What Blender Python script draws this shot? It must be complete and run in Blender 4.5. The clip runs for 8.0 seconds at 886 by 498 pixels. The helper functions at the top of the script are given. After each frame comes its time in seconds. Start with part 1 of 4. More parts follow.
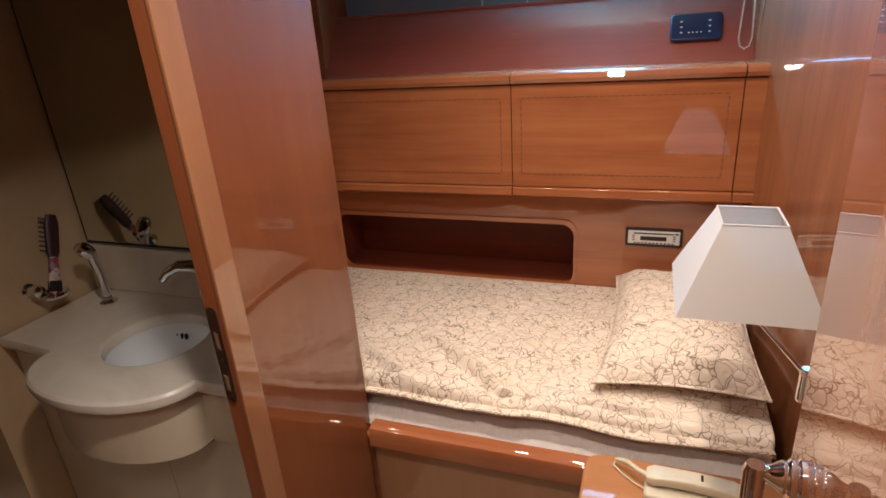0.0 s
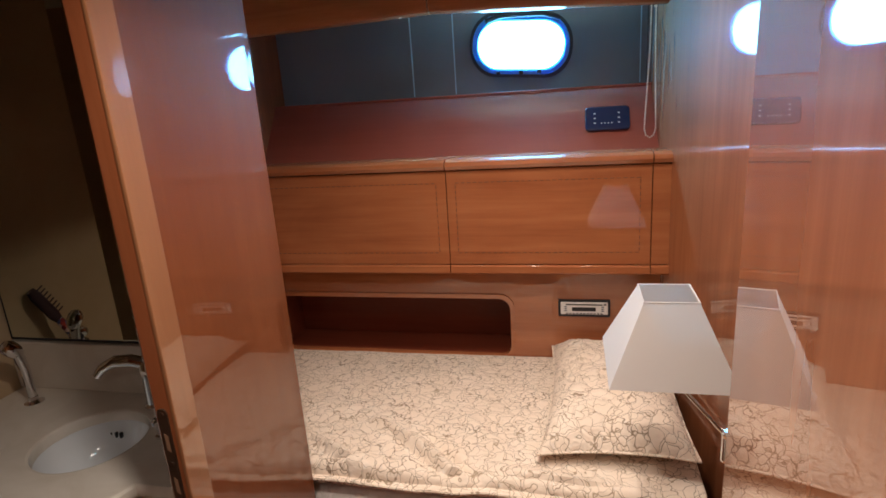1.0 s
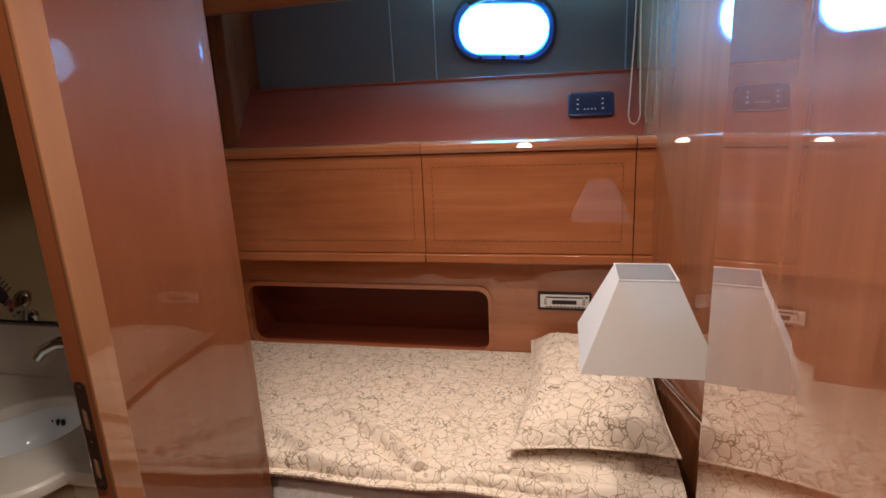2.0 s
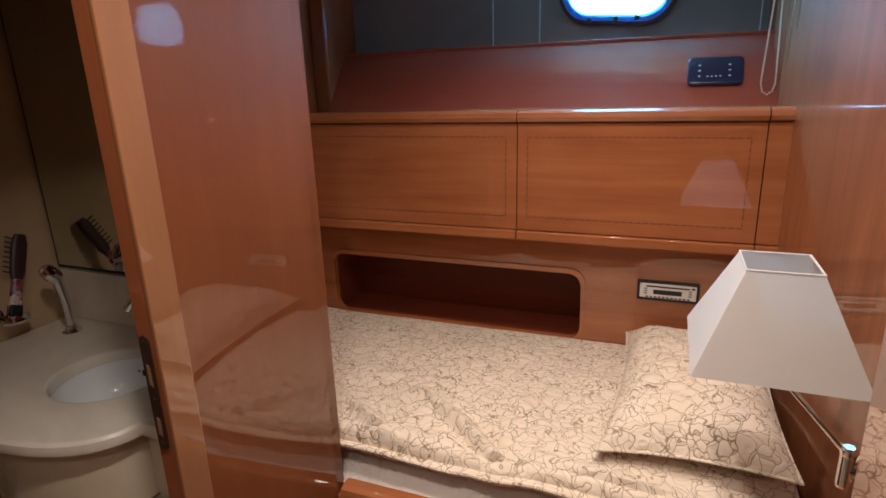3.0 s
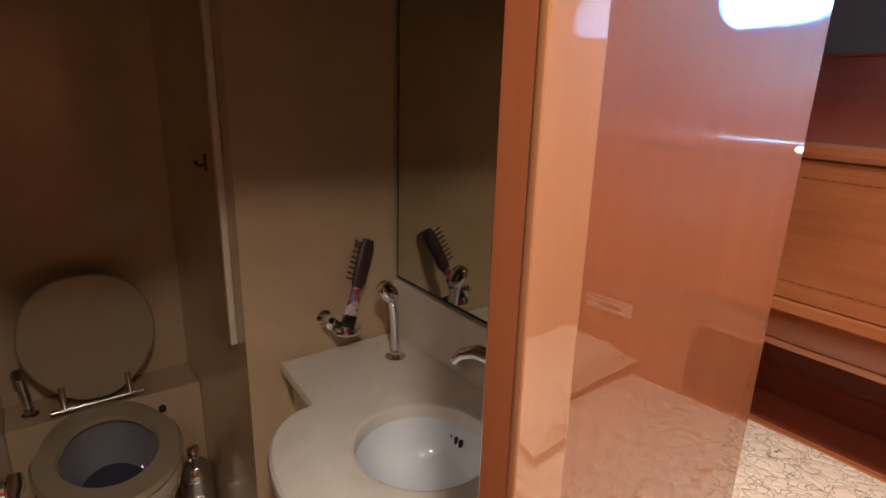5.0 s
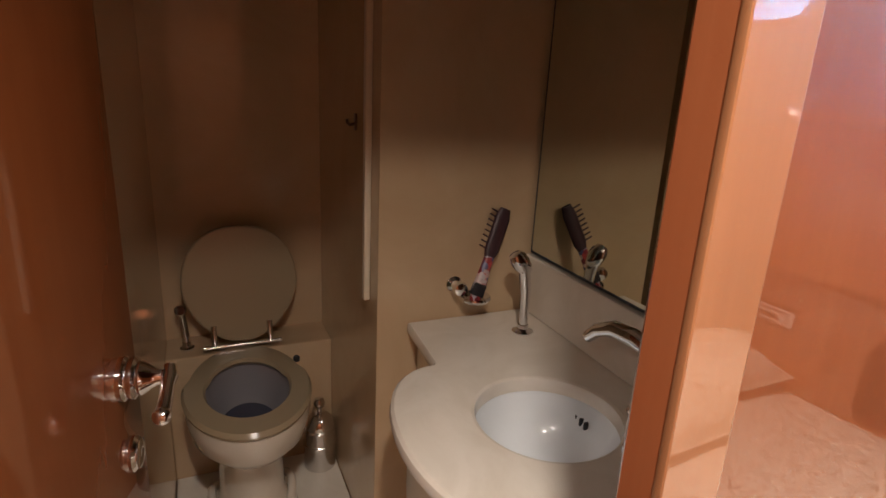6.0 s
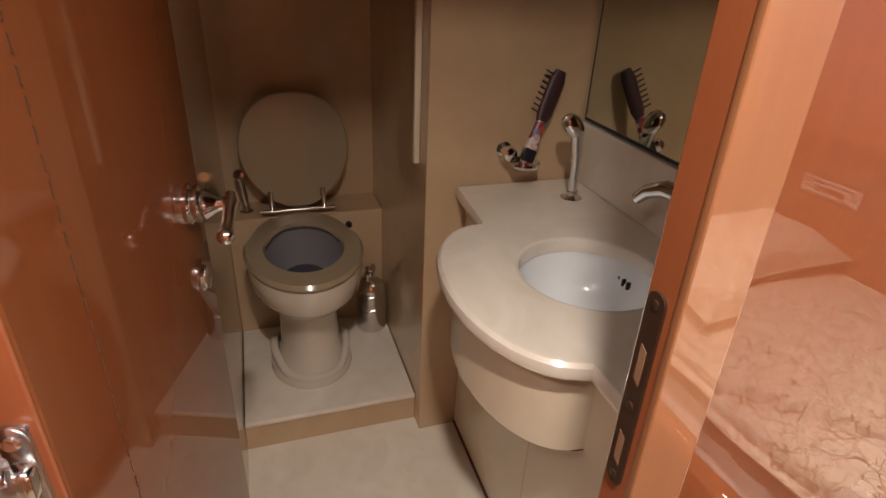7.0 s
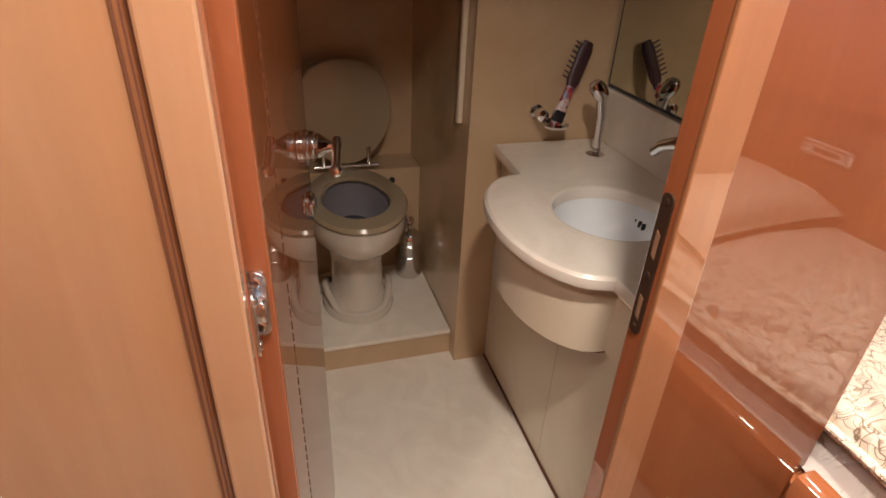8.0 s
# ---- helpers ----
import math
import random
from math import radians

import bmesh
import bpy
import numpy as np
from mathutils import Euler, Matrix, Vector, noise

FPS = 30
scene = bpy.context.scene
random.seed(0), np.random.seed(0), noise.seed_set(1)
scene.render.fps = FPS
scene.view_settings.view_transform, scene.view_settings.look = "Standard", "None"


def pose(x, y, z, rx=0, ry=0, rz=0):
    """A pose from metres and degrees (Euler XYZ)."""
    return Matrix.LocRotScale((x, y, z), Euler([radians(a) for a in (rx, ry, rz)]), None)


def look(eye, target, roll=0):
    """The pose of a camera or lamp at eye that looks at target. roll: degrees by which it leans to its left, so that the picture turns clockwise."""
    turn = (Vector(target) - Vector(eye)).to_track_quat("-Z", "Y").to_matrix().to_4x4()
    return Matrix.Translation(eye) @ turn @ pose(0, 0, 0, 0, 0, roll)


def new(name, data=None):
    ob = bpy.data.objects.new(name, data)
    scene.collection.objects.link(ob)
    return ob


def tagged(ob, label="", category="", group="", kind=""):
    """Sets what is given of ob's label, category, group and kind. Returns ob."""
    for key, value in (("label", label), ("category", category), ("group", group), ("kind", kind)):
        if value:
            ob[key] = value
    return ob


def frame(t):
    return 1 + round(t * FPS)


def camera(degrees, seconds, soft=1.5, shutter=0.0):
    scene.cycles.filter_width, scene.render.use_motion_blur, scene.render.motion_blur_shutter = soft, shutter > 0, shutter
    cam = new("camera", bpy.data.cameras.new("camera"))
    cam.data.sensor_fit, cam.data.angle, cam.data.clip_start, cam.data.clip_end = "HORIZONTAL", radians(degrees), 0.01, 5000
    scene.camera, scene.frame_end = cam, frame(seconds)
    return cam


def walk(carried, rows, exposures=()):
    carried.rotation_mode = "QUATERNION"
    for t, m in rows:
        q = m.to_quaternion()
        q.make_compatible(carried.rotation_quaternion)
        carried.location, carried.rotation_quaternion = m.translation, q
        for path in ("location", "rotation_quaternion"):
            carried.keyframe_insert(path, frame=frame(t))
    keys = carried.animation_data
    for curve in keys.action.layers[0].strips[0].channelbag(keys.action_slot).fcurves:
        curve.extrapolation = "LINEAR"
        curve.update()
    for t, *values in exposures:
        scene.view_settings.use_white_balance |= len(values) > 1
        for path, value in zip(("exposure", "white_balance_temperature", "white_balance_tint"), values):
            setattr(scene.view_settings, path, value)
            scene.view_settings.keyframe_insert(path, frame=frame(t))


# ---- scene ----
cam = camera(75.72, 8.0, soft=1.6)
PATH = [
    (0, (-0.192, 0.491, 1.443), (-0.849, 2.228, 0.701), -4.2),
    (0.5, (-0.212, 0.453, 1.489), (-0.706, 2.271, 0.818), -4.3),
    (1, (-0.196, 0.437, 1.505), (-0.639, 2.312, 0.970), -3.9),
    (1.2, (-0.201, 0.431, 1.497), (-0.625, 2.319, 0.992), -3.6),
    (2.3, (-0.137, 0.536, 1.382), (-0.573, 2.420, 0.874), -2.2),
    (2.5, (-0.133, 0.542, 1.373), (-0.635, 2.407, 0.856), -1.9),
    (3, (-0.181, 0.616, 1.362), (-0.898, 2.397, 0.800), -1.9),
    (3.5, (-0.341, 0.755, 1.344), (-1.116, 2.510, 0.778), -1.0),
    (4, (-0.494, 0.907, 1.349), (-1.483, 2.552, 0.789), -0.4),
    (4.5, (-0.582, 0.927, 1.352), (-1.900, 2.321, 0.786), 0.2),
    (5, (-0.605, 0.907, 1.388), (-2.134, 2.063, 0.817), 1.6),
    (5.1, (-0.601, 0.893, 1.345), (-2.178, 2.014, 0.839), 2.1),
    (6.4, (-0.629, 0.900, 1.267), (-2.391, 1.549, 0.577), 3.0),
    (6.5, (-0.624, 0.894, 1.252), (-2.374, 1.527, 0.519), 3.2),
    (6.8, (-0.612, 0.892, 1.233), (-2.321, 1.485, 0.379), 3.0),
    (7, (-0.586, 0.893, 1.233), (-2.266, 1.471, 0.315), 2.7),
    (7.5, (-0.513, 0.867, 1.246), (-2.157, 1.429, 0.256), 3.4),
    (8, (-0.401, 0.748, 1.273), (-2.045, 1.283, 0.266), 2.9),
]
EXPOSURES = [(0, 0.2), (1.2, -0.04), (2.5, -0.12), (3.5, 0.02), (4.0, 0.28), (4.5, 0.5), (5.0, 0.76), (6.5, 1.12), (8.0, 1.22)]
walk(cam, [(t, look(eye, target, roll)) for t, eye, target, roll in PATH], EXPOSURES)

# ---- world and lamps ----
world = bpy.data.worlds.new("sky")
scene.world = world
world.use_nodes = True
sky = world.node_tree.nodes.new("ShaderNodeTexSky")
sky.sky_type, sky.sun_disc = "NISHITA", False
sky.sun_elevation, sky.sun_rotation = radians(40), radians(20)
wbg = world.node_tree.nodes["Background"]
wbg.inputs["Strength"].default_value = 0.15
world.node_tree.links.new(sky.outputs[0], wbg.inputs["Color"])

CEIL = 1.93
# The last one, by the entry, is added fill for passage and bathroom.
DOWNLIGHTS = [(-0.70, 1.96, 1.0), (-0.41, 1.96, 2.3), (-0.12, 1.96, 1.8), (-0.36, 1.50, 5.6), (-0.50, 0.92, 6.2), (-0.42, 0.30, 2.5)]
for lx, ly, power in DOWNLIGHTS:
    lamp = bpy.data.lights.new("downlight_beam", "AREA")
    lamp.shape, lamp.size, lamp.energy, lamp.color, lamp.spread = "DISK", 0.075, power, (1.0, 0.86, 0.745), radians(140)
    new("downlight_beam", lamp).matrix_world = pose(lx, ly, CEIL - 0.022)


# ---- materials ----
def mat(name, colour, rough=0.5, metal=0.0, coat=0.0, coat_rough=0.03, spec=0.5):
    m = bpy.data.materials.new(name)
    m.use_nodes = True
    p = m.node_tree.nodes["Principled BSDF"]
    p.inputs["Base Color"].default_value = (*colour, 1)
    p.inputs["Roughness"].default_value = rough
    p.inputs["Metallic"].default_value = metal
    p.inputs["Coat Weight"].default_value = coat
    p.inputs["Coat Roughness"].default_value = coat_rough
    p.inputs["Specular IOR Level"].default_value = spec
    return m


def node(m, kind, **values):
    n = m.node_tree.nodes.new(kind)
    for key, value in values.items():
        n.inputs[key].default_value = value
    return n


def link(m, a, b):
    m.node_tree.links.new(a, b)


def main(m):
    return m.node_tree.nodes["Principled BSDF"]


def ramp(m, source, stops):
    r = m.node_tree.nodes.new("ShaderNodeValToRGB")
    while len(r.color_ramp.elements) < len(stops):
        r.color_ramp.elements.new(0.5)
    for e, (at, colour) in zip(r.color_ramp.elements, stops):
        e.position, e.color = at, (*colour, 1)
    link(m, source, r.inputs[0])
    return r.outputs[0]


def coords(m, scale):
    c = m.node_tree.nodes.new("ShaderNodeTexCoord")
    k = m.node_tree.nodes.new("ShaderNodeMapping")
    k.inputs["Scale"].default_value = scale
    link(m, c.outputs["Object"], k.inputs["Vector"])
    return k.outputs[0]


def bump(m, height, strength, distance=0.002, coat=False):
    b = node(m, "ShaderNodeBump", Strength=strength, Distance=distance)
    link(m, height, b.inputs["Height"])
    link(m, b.outputs[0], main(m).inputs["Normal"])
    return b


def wood(name, dark, mid, light, grain, gloss=1.0, rough=0.6):
    """Varnished veneer: streaks along the long axis given by grain, broad figure and fine pores."""
    m = mat(name, mid, rough, 0, gloss, 0.012, 0.08)
    main(m).inputs["Coat IOR"].default_value = 1.75
    a = node(m, "ShaderNodeTexNoise", Scale=1.0, Detail=6.0, Roughness=0.6, Distortion=0.4)
    link(m, coords(m, grain), a.inputs["Vector"])
    b = node(m, "ShaderNodeTexNoise", Scale=1.0, Detail=3.0, Roughness=0.5, Distortion=0.8)
    link(m, coords(m, tuple(0.10 * g + 1.6 for g in grain)), b.inputs["Vector"])
    f = node(m, "ShaderNodeTexNoise", Scale=1.0, Detail=2.0)
    link(m, coords(m, tuple(6 * g for g in grain)), f.inputs["Vector"])
    s = node(m, "ShaderNodeMath")
    s.operation = "ADD"
    link(m, a.outputs["Fac"], s.inputs[0])
    link(m, b.outputs["Fac"], s.inputs[1])
    s2 = node(m, "ShaderNodeMath")
    s2.operation = "MULTIPLY_ADD"
    s2.inputs[1].default_value, s2.inputs[2].default_value = 0.09, -0.045
    link(m, f.outputs["Fac"], s2.inputs[0])
    s3 = node(m, "ShaderNodeMath")
    s3.operation = "MULTIPLY_ADD"
    s3.inputs[1].default_value = 0.5
    link(m, s.outputs[0], s3.inputs[0])
    link(m, s2.outputs[0], s3.inputs[2])
    link(m, ramp(m, s3.outputs[0], [(0.24, dark), (0.5, mid), (0.76, light)]), main(m).inputs["Base Color"])
    w = node(m, "ShaderNodeTexNoise", Scale=3.0, Detail=1.0)
    b2 = node(m, "ShaderNodeBump", Strength=0.02, Distance=0.001)
    link(m, coords(m, (2.2, 2.2, 0.5)), w.inputs["Vector"])
    link(m, w.outputs["Fac"], b2.inputs["Height"])
    link(m, b2.outputs[0], main(m).inputs["Coat Normal"])
    return m


def stone(name, a, b, scale, rough=0.25, coat=0.3):
    m = mat(name, a, rough, 0, coat, 0.08)
    n = node(m, "ShaderNodeTexNoise", Scale=scale, Detail=6.0, Roughness=0.6, Distortion=1.2)
    link(m, coords(m, (1, 1, 1)), n.inputs["Vector"])
    link(m, ramp(m, n.outputs["Fac"], [(0.35, b), (0.65, a)]), main(m).inputs["Base Color"])
    return m


V_GRAIN, X_GRAIN, Y_GRAIN = (26, 26, 1.4), (1.4, 26, 26), (26, 1.4, 26)
CHERRY = wood("cherry_veneer", (0.175, 0.052, 0.020), (0.262, 0.090, 0.037), (0.36, 0.140, 0.063), V_GRAIN)
CHERRY_X = wood("cherry_veneer_along", (0.23, 0.064, 0.023), (0.36, 0.119, 0.046), (0.48, 0.182, 0.078), X_GRAIN)
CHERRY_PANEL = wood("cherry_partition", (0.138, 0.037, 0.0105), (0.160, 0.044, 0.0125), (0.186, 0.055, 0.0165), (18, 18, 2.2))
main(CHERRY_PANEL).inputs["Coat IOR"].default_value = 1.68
CHERRY_PALE = wood("cherry_pale", (0.33, 0.162, 0.080), (0.38, 0.195, 0.100), (0.43, 0.230, 0.122), V_GRAIN)
PALE_SATIN = wood("cherry_pale_satin", (0.36, 0.155, 0.066), (0.42, 0.190, 0.084), (0.47, 0.225, 0.105), X_GRAIN, 0.2, 0.5)
CASING = wood("cherry_casing", (0.225, 0.090, 0.039), (0.265, 0.112, 0.050), (0.31, 0.138, 0.065), V_GRAIN)
CHERRY_RED = wood("cherry_red_edge", (0.24, 0.066, 0.025), (0.29, 0.088, 0.034), (0.35, 0.116, 0.048), V_GRAIN)
MAHOGANY = wood("mahogany_gloss", (0.22, 0.042, 0.027), (0.265, 0.054, 0.036), (0.31, 0.070, 0.048), X_GRAIN, 1.0, 0.42)
main(MAHOGANY).inputs["Specular IOR Level"].default_value = 0.5
# Recess veneer, coloured far darker than the hull lining to deepen its shade.
NICHE_WOOD = wood("shaded_niche_lining", (0.12, 0.023, 0.011), (0.15, 0.031, 0.015), (0.19, 0.043, 0.021), X_GRAIN, 0.12)
INLAY = mat("dark_inlay", (0.085, 0.034, 0.018), 0.4, 0, 0.6)
SEAM = mat("seam_shadow_gap", (0.13, 0.042, 0.022), 0.7)
CHROME = mat("chrome", (0.78, 0.78, 0.80), 0.06, 1.0)
STEEL = mat("brushed_steel", (0.68, 0.67, 0.66), 0.22, 1.0)
BRONZE = mat("dark_bronze", (0.10, 0.062, 0.042), 0.36, 0.7)
NAVY = mat("navy_gloss_plastic", (0.007, 0.018, 0.070), 0.25, 0, 0.6)
BLACK = mat("black_plastic", (0.010, 0.011, 0.016), 0.4, 0, 0.1)
SILVER = mat("silver_plastic", (0.84, 0.83, 0.81), 0.4, 0.0)
GREY_WINDOW = mat("smoked_window_panel", (0.19, 0.23, 0.29), 0.12, 0, 0.6, 0.05)
RUBBER = mat("dark_gasket", (0.02, 0.025, 0.035), 0.5)
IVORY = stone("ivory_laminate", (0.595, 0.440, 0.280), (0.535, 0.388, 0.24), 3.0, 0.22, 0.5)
IVORY_DOOR = stone("ivory_vanity_paint", (0.72, 0.63, 0.49), (0.68, 0.59, 0.45), 5.0, 0.3, 0.4)
MARBLE = stone("cream_solid_top", (0.82, 0.765, 0.69), (0.74, 0.68, 0.595), 6.0, 0.22, 0.4)
TILE = stone("cream_floor_stone", (0.86, 0.82, 0.73), (0.77, 0.72, 0.63), 7.0, 0.28, 0.4)
CERAMIC = mat("white_ceramic", (0.84, 0.88, 0.92), 0.12, 0, 0.6)
TOILET = stone("bone_ceramic", (0.68, 0.64, 0.57), (0.64, 0.60, 0.53), 4.0, 0.15, 0.6)
SEATMAT = mat("beige_seat", (0.37, 0.30, 0.20), 0.22, 0, 0.5)
# Grey puts the shade inside the bowl into its colour; the ceramic is bone.
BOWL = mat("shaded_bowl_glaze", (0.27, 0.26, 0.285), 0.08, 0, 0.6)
WATER = mat("still_water", (0.045, 0.05, 0.085), 0.02, 0, 1.0)
MIRROR = mat("mirror_silver", (0.62, 0.65, 0.59), 0.015, 1.0)
CARPET = stone("carpet", (0.30, 0.22, 0.15), (0.22, 0.16, 0.11), 160.0, 0.95, 0.0)
CEILING = stone("cream_headliner", (0.72, 0.66, 0.56), (0.68, 0.62, 0.52), 20.0, 0.75, 0.0)
PHONE = stone("aged_white_plastic", (0.66, 0.60, 0.46), (0.62, 0.56, 0.42), 20.0, 0.4, 0.1)
SHEET = mat("white_sheet", (0.74, 0.68, 0.64), 0.85)
cr = node(SHEET, "ShaderNodeTexNoise", Scale=9.0, Detail=4.0, Roughness=0.55, Distortion=1.5)
link(SHEET, coords(SHEET, (2.2, 1, 1)), cr.inputs["Vector"])
bump(SHEET, cr.outputs["Fac"], 0.9, 0.012)
BRUSH_DARK = mat("brush_bristles", (0.05, 0.02, 0.025), 0.45)
BRUSH_RED = mat("brush_handle_print", (0.25, 0.06, 0.06), 0.3, 0, 0.4)
vo = node(BRUSH_RED, "ShaderNodeTexVoronoi", Scale=85.0)
link(BRUSH_RED, coords(BRUSH_RED, (1, 1, 0.8)), vo.inputs["Vector"])
flecks = ramp(BRUSH_RED, vo.outputs["Color"], [(0.30, (0.20, 0.02, 0.03)), (0.42, (0.50, 0.05, 0.05)), (0.55, (0.72, 0.62, 0.60)), (0.70, (0.08, 0.09, 0.22)), (0.8, (0.30, 0.04, 0.05))])
link(BRUSH_RED, flecks, main(BRUSH_RED).inputs["Base Color"])
CORD = mat("pull_chain", (0.75, 0.66, 0.58), 0.35, 0.2)

SHADE = mat("shade_fabric", (0.76, 0.735, 0.72), 0.9)
w = node(SHADE, "ShaderNodeTexNoise", Scale=1.0, Detail=2.0)
link(SHADE, coords(SHADE, (700, 700, 260)), w.inputs["Vector"])
bump(SHADE, w.outputs["Fac"], 0.3, 0.0006)

glow_through = SHADE.node_tree.nodes.new("ShaderNodeBsdfTranslucent")
glow_through.inputs["Color"].default_value = (0.84, 0.80, 0.76, 1)
both = SHADE.node_tree.nodes.new("ShaderNodeMixShader")
both.inputs[0].default_value = 0.45
link(SHADE, main(SHADE).outputs[0], both.inputs[1])
link(SHADE, glow_through.outputs[0], both.inputs[2])
link(SHADE, both.outputs[0], SHADE.node_tree.nodes["Material Output"].inputs["Surface"])

# Cream jacquard: thin brown scribbled loops over a pale ground.
DUVET = mat("scribble_jacquard", (0.72, 0.58, 0.40), 0.8)
main(DUVET).inputs["Sheen Weight"].default_value = 0.15


def loops(scale, warp, seed):
    c = coords(DUVET, (1, 1, 0.7))
    n = node(DUVET, "ShaderNodeTexNoise", Scale=24.0, Detail=1.0)
    link(DUVET, c, n.inputs["Vector"])
    k = node(DUVET, "ShaderNodeVectorMath")
    k.operation = "MULTIPLY_ADD"
    k.inputs[1].default_value = (warp, warp, warp)
    link(DUVET, n.outputs["Color"], k.inputs[0])
    off = node(DUVET, "ShaderNodeVectorMath")
    off.operation = "ADD"
    off.inputs[1].default_value = (seed, seed * 0.7, seed * 0.3)
    link(DUVET, c, off.inputs[0])
    link(DUVET, off.outputs[0], k.inputs[2])
    v = node(DUVET, "ShaderNodeTexVoronoi", Scale=scale)
    v.feature = "DISTANCE_TO_EDGE"
    link(DUVET, k.outputs[0], v.inputs["Vector"])
    r = node(DUVET, "ShaderNodeMapRange")
    r.inputs["From Min"].default_value, r.inputs["From Max"].default_value = 0.007, 0.027
    link(DUVET, v.outputs["Distance"], r.inputs["Value"])
    puff = node(DUVET, "ShaderNodeMapRange")
    puff.interpolation_type = "SMOOTHSTEP"
    puff.inputs["From Min"].default_value, puff.inputs["From Max"].default_value = 0.0, 0.28
    link(DUVET, v.outputs["Distance"], puff.inputs["Value"])
    return r.outputs[0], puff.outputs[0]


def least(a, b):
    k = node(DUVET, "ShaderNodeMath")
    k.operation = "MINIMUM"
    link(DUVET, a, k.inputs[0])
    link(DUVET, b, k.inputs[1])
    return k.outputs[0]


fine, coarse = loops(27.0, 0.050, 0.0), loops(18.0, 0.075, 3.7)
lines = least(fine[0], coarse[0])
faint = node(DUVET, "ShaderNodeTexNoise", Scale=9.0, Detail=2.0)
link(DUVET, coords(DUVET, (1, 1, 1)), faint.inputs["Vector"])
ink = ramp(DUVET, faint.outputs["Fac"], [(0.36, (0.40, 0.305, 0.21)), (0.64, (0.24, 0.168, 0.108))])
ground = ramp(DUVET, faint.outputs["Color"], [(0.35, (0.76, 0.635, 0.515)), (0.65, (0.82, 0.695, 0.58))])
blend = DUVET.node_tree.nodes.new("ShaderNodeMix")
blend.data_type = "RGBA"
link(DUVET, lines, blend.inputs[0])
link(DUVET, ink, [i for i in blend.inputs if i.type == "RGBA"][0])
link(DUVET, ground, [i for i in blend.inputs if i.type == "RGBA"][1])
main_mix = [o for o in blend.outputs if o.type == "RGBA"][0]
link(DUVET, main_mix, main(DUVET).inputs["Base Color"])
crinkle = node(DUVET, "ShaderNodeTexNoise", Scale=38.0, Detail=3.0, Roughness=0.6)
link(DUVET, coords(DUVET, (0.6, 1.5, 1)), crinkle.inputs["Vector"])
sum_h = node(DUVET, "ShaderNodeMath")
sum_h.operation = "MULTIPLY_ADD"
sum_h.inputs[1].default_value = 0.8
link(DUVET, coarse[1], sum_h.inputs[0])
link(DUVET, crinkle.outputs["Fac"], sum_h.inputs[2])
bump(DUVET, sum_h.outputs[0], 0.55, 0.006)

SKYGLOW = bpy.data.materials.new("bright_daylight_backdrop")
SKYGLOW.use_nodes = True
SKYGLOW.node_tree.nodes.remove(main(SKYGLOW))
em = node(SKYGLOW, "ShaderNodeEmission", Color=(0.15, 0.57, 1.0, 1), Strength=100.0)
link(SKYGLOW, em.outputs[0], SKYGLOW.node_tree.nodes["Material Output"].inputs["Surface"])
GLOW = bpy.data.materials.new("downlight_lens")
GLOW.use_nodes = True
main(GLOW).inputs["Emission Color"].default_value = (1.0, 0.86, 0.66, 1)
main(GLOW).inputs["Emission Strength"].default_value = 18.0
GLASS = mat("port_glass", (1, 1, 1), 0.0)
main(GLASS).inputs["Transmission Weight"].default_value = 1.0


# ---- mesh helpers ----
def finish(name, bm, material, smooth=True):
    me = bpy.data.meshes.new(name)
    bmesh.ops.recalc_face_normals(bm, faces=bm.faces)
    if smooth:
        # large flat faces stay flat beside their rounded edges
        for f in bm.faces:
            f.smooth = True
        for e in bm.edges:
            if len(e.link_faces) == 2:
                turn = e.calc_face_angle(0.0)
                a, b = sorted(f.calc_area() for f in e.link_faces)
                e.smooth = not (turn > radians(35) or (turn > radians(5) and b > 8 * a))
    bm.to_mesh(me)
    bm.free()
    me.materials.append(material)
    return me


def part(name, bm, material, parent=None, label="", smooth=True):
    ob = new(name, finish(name, bm, material, smooth))
    if parent is not None:
        ob.parent = parent
    if label:
        ob["label"] = label
    return ob


def thing(name, label, category, at=(0, 0, 0), rz=0.0, group="", kind=""):
    ob = new(name)
    ob.matrix_world = pose(*at, 0, 0, rz)
    return tagged(ob, label, category, group, kind)


def box(x0, x1, y0, y1, z0, z1, r=0.0, seg=2, bm=None):
    own = bmesh.new()
    bmesh.ops.create_cube(own, size=1.0)
    for v in own.verts:
        v.co = Vector((x0 + (v.co.x + 0.5) * (x1 - x0), y0 + (v.co.y + 0.5) * (y1 - y0), z0 + (v.co.z + 0.5) * (z1 - z0)))
    if r:
        bmesh.ops.bevel(own, geom=own.edges[:], offset=r, segments=seg, profile=0.5, affect="EDGES")
    return own if bm is None else merge(bm, own)


def merge(bm, other):
    me = bpy.data.meshes.new("tmp")
    other.to_mesh(me)
    other.free()
    bm.from_mesh(me)
    bpy.data.meshes.remove(me)
    return bm


def prism(outline, z0, z1, r=0.0, seg=3):
    """An upright prism on an outline of (x, y)."""
    bm = bmesh.new()
    f = bm.faces.new([bm.verts.new((x, y, z0)) for x, y in outline])
    out = bmesh.ops.extrude_face_region(bm, geom=[f])
    bmesh.ops.translate(bm, vec=(0, 0, z1 - z0), verts=[v for v in out["geom"] if isinstance(v, bmesh.types.BMVert)])
    if r:
        rim = [e for e in bm.edges if abs(e.verts[0].co.z - e.verts[1].co.z) < 1e-6]
        bmesh.ops.bevel(bm, geom=rim, offset=r, segments=seg, profile=0.5, affect="EDGES")
    return bm


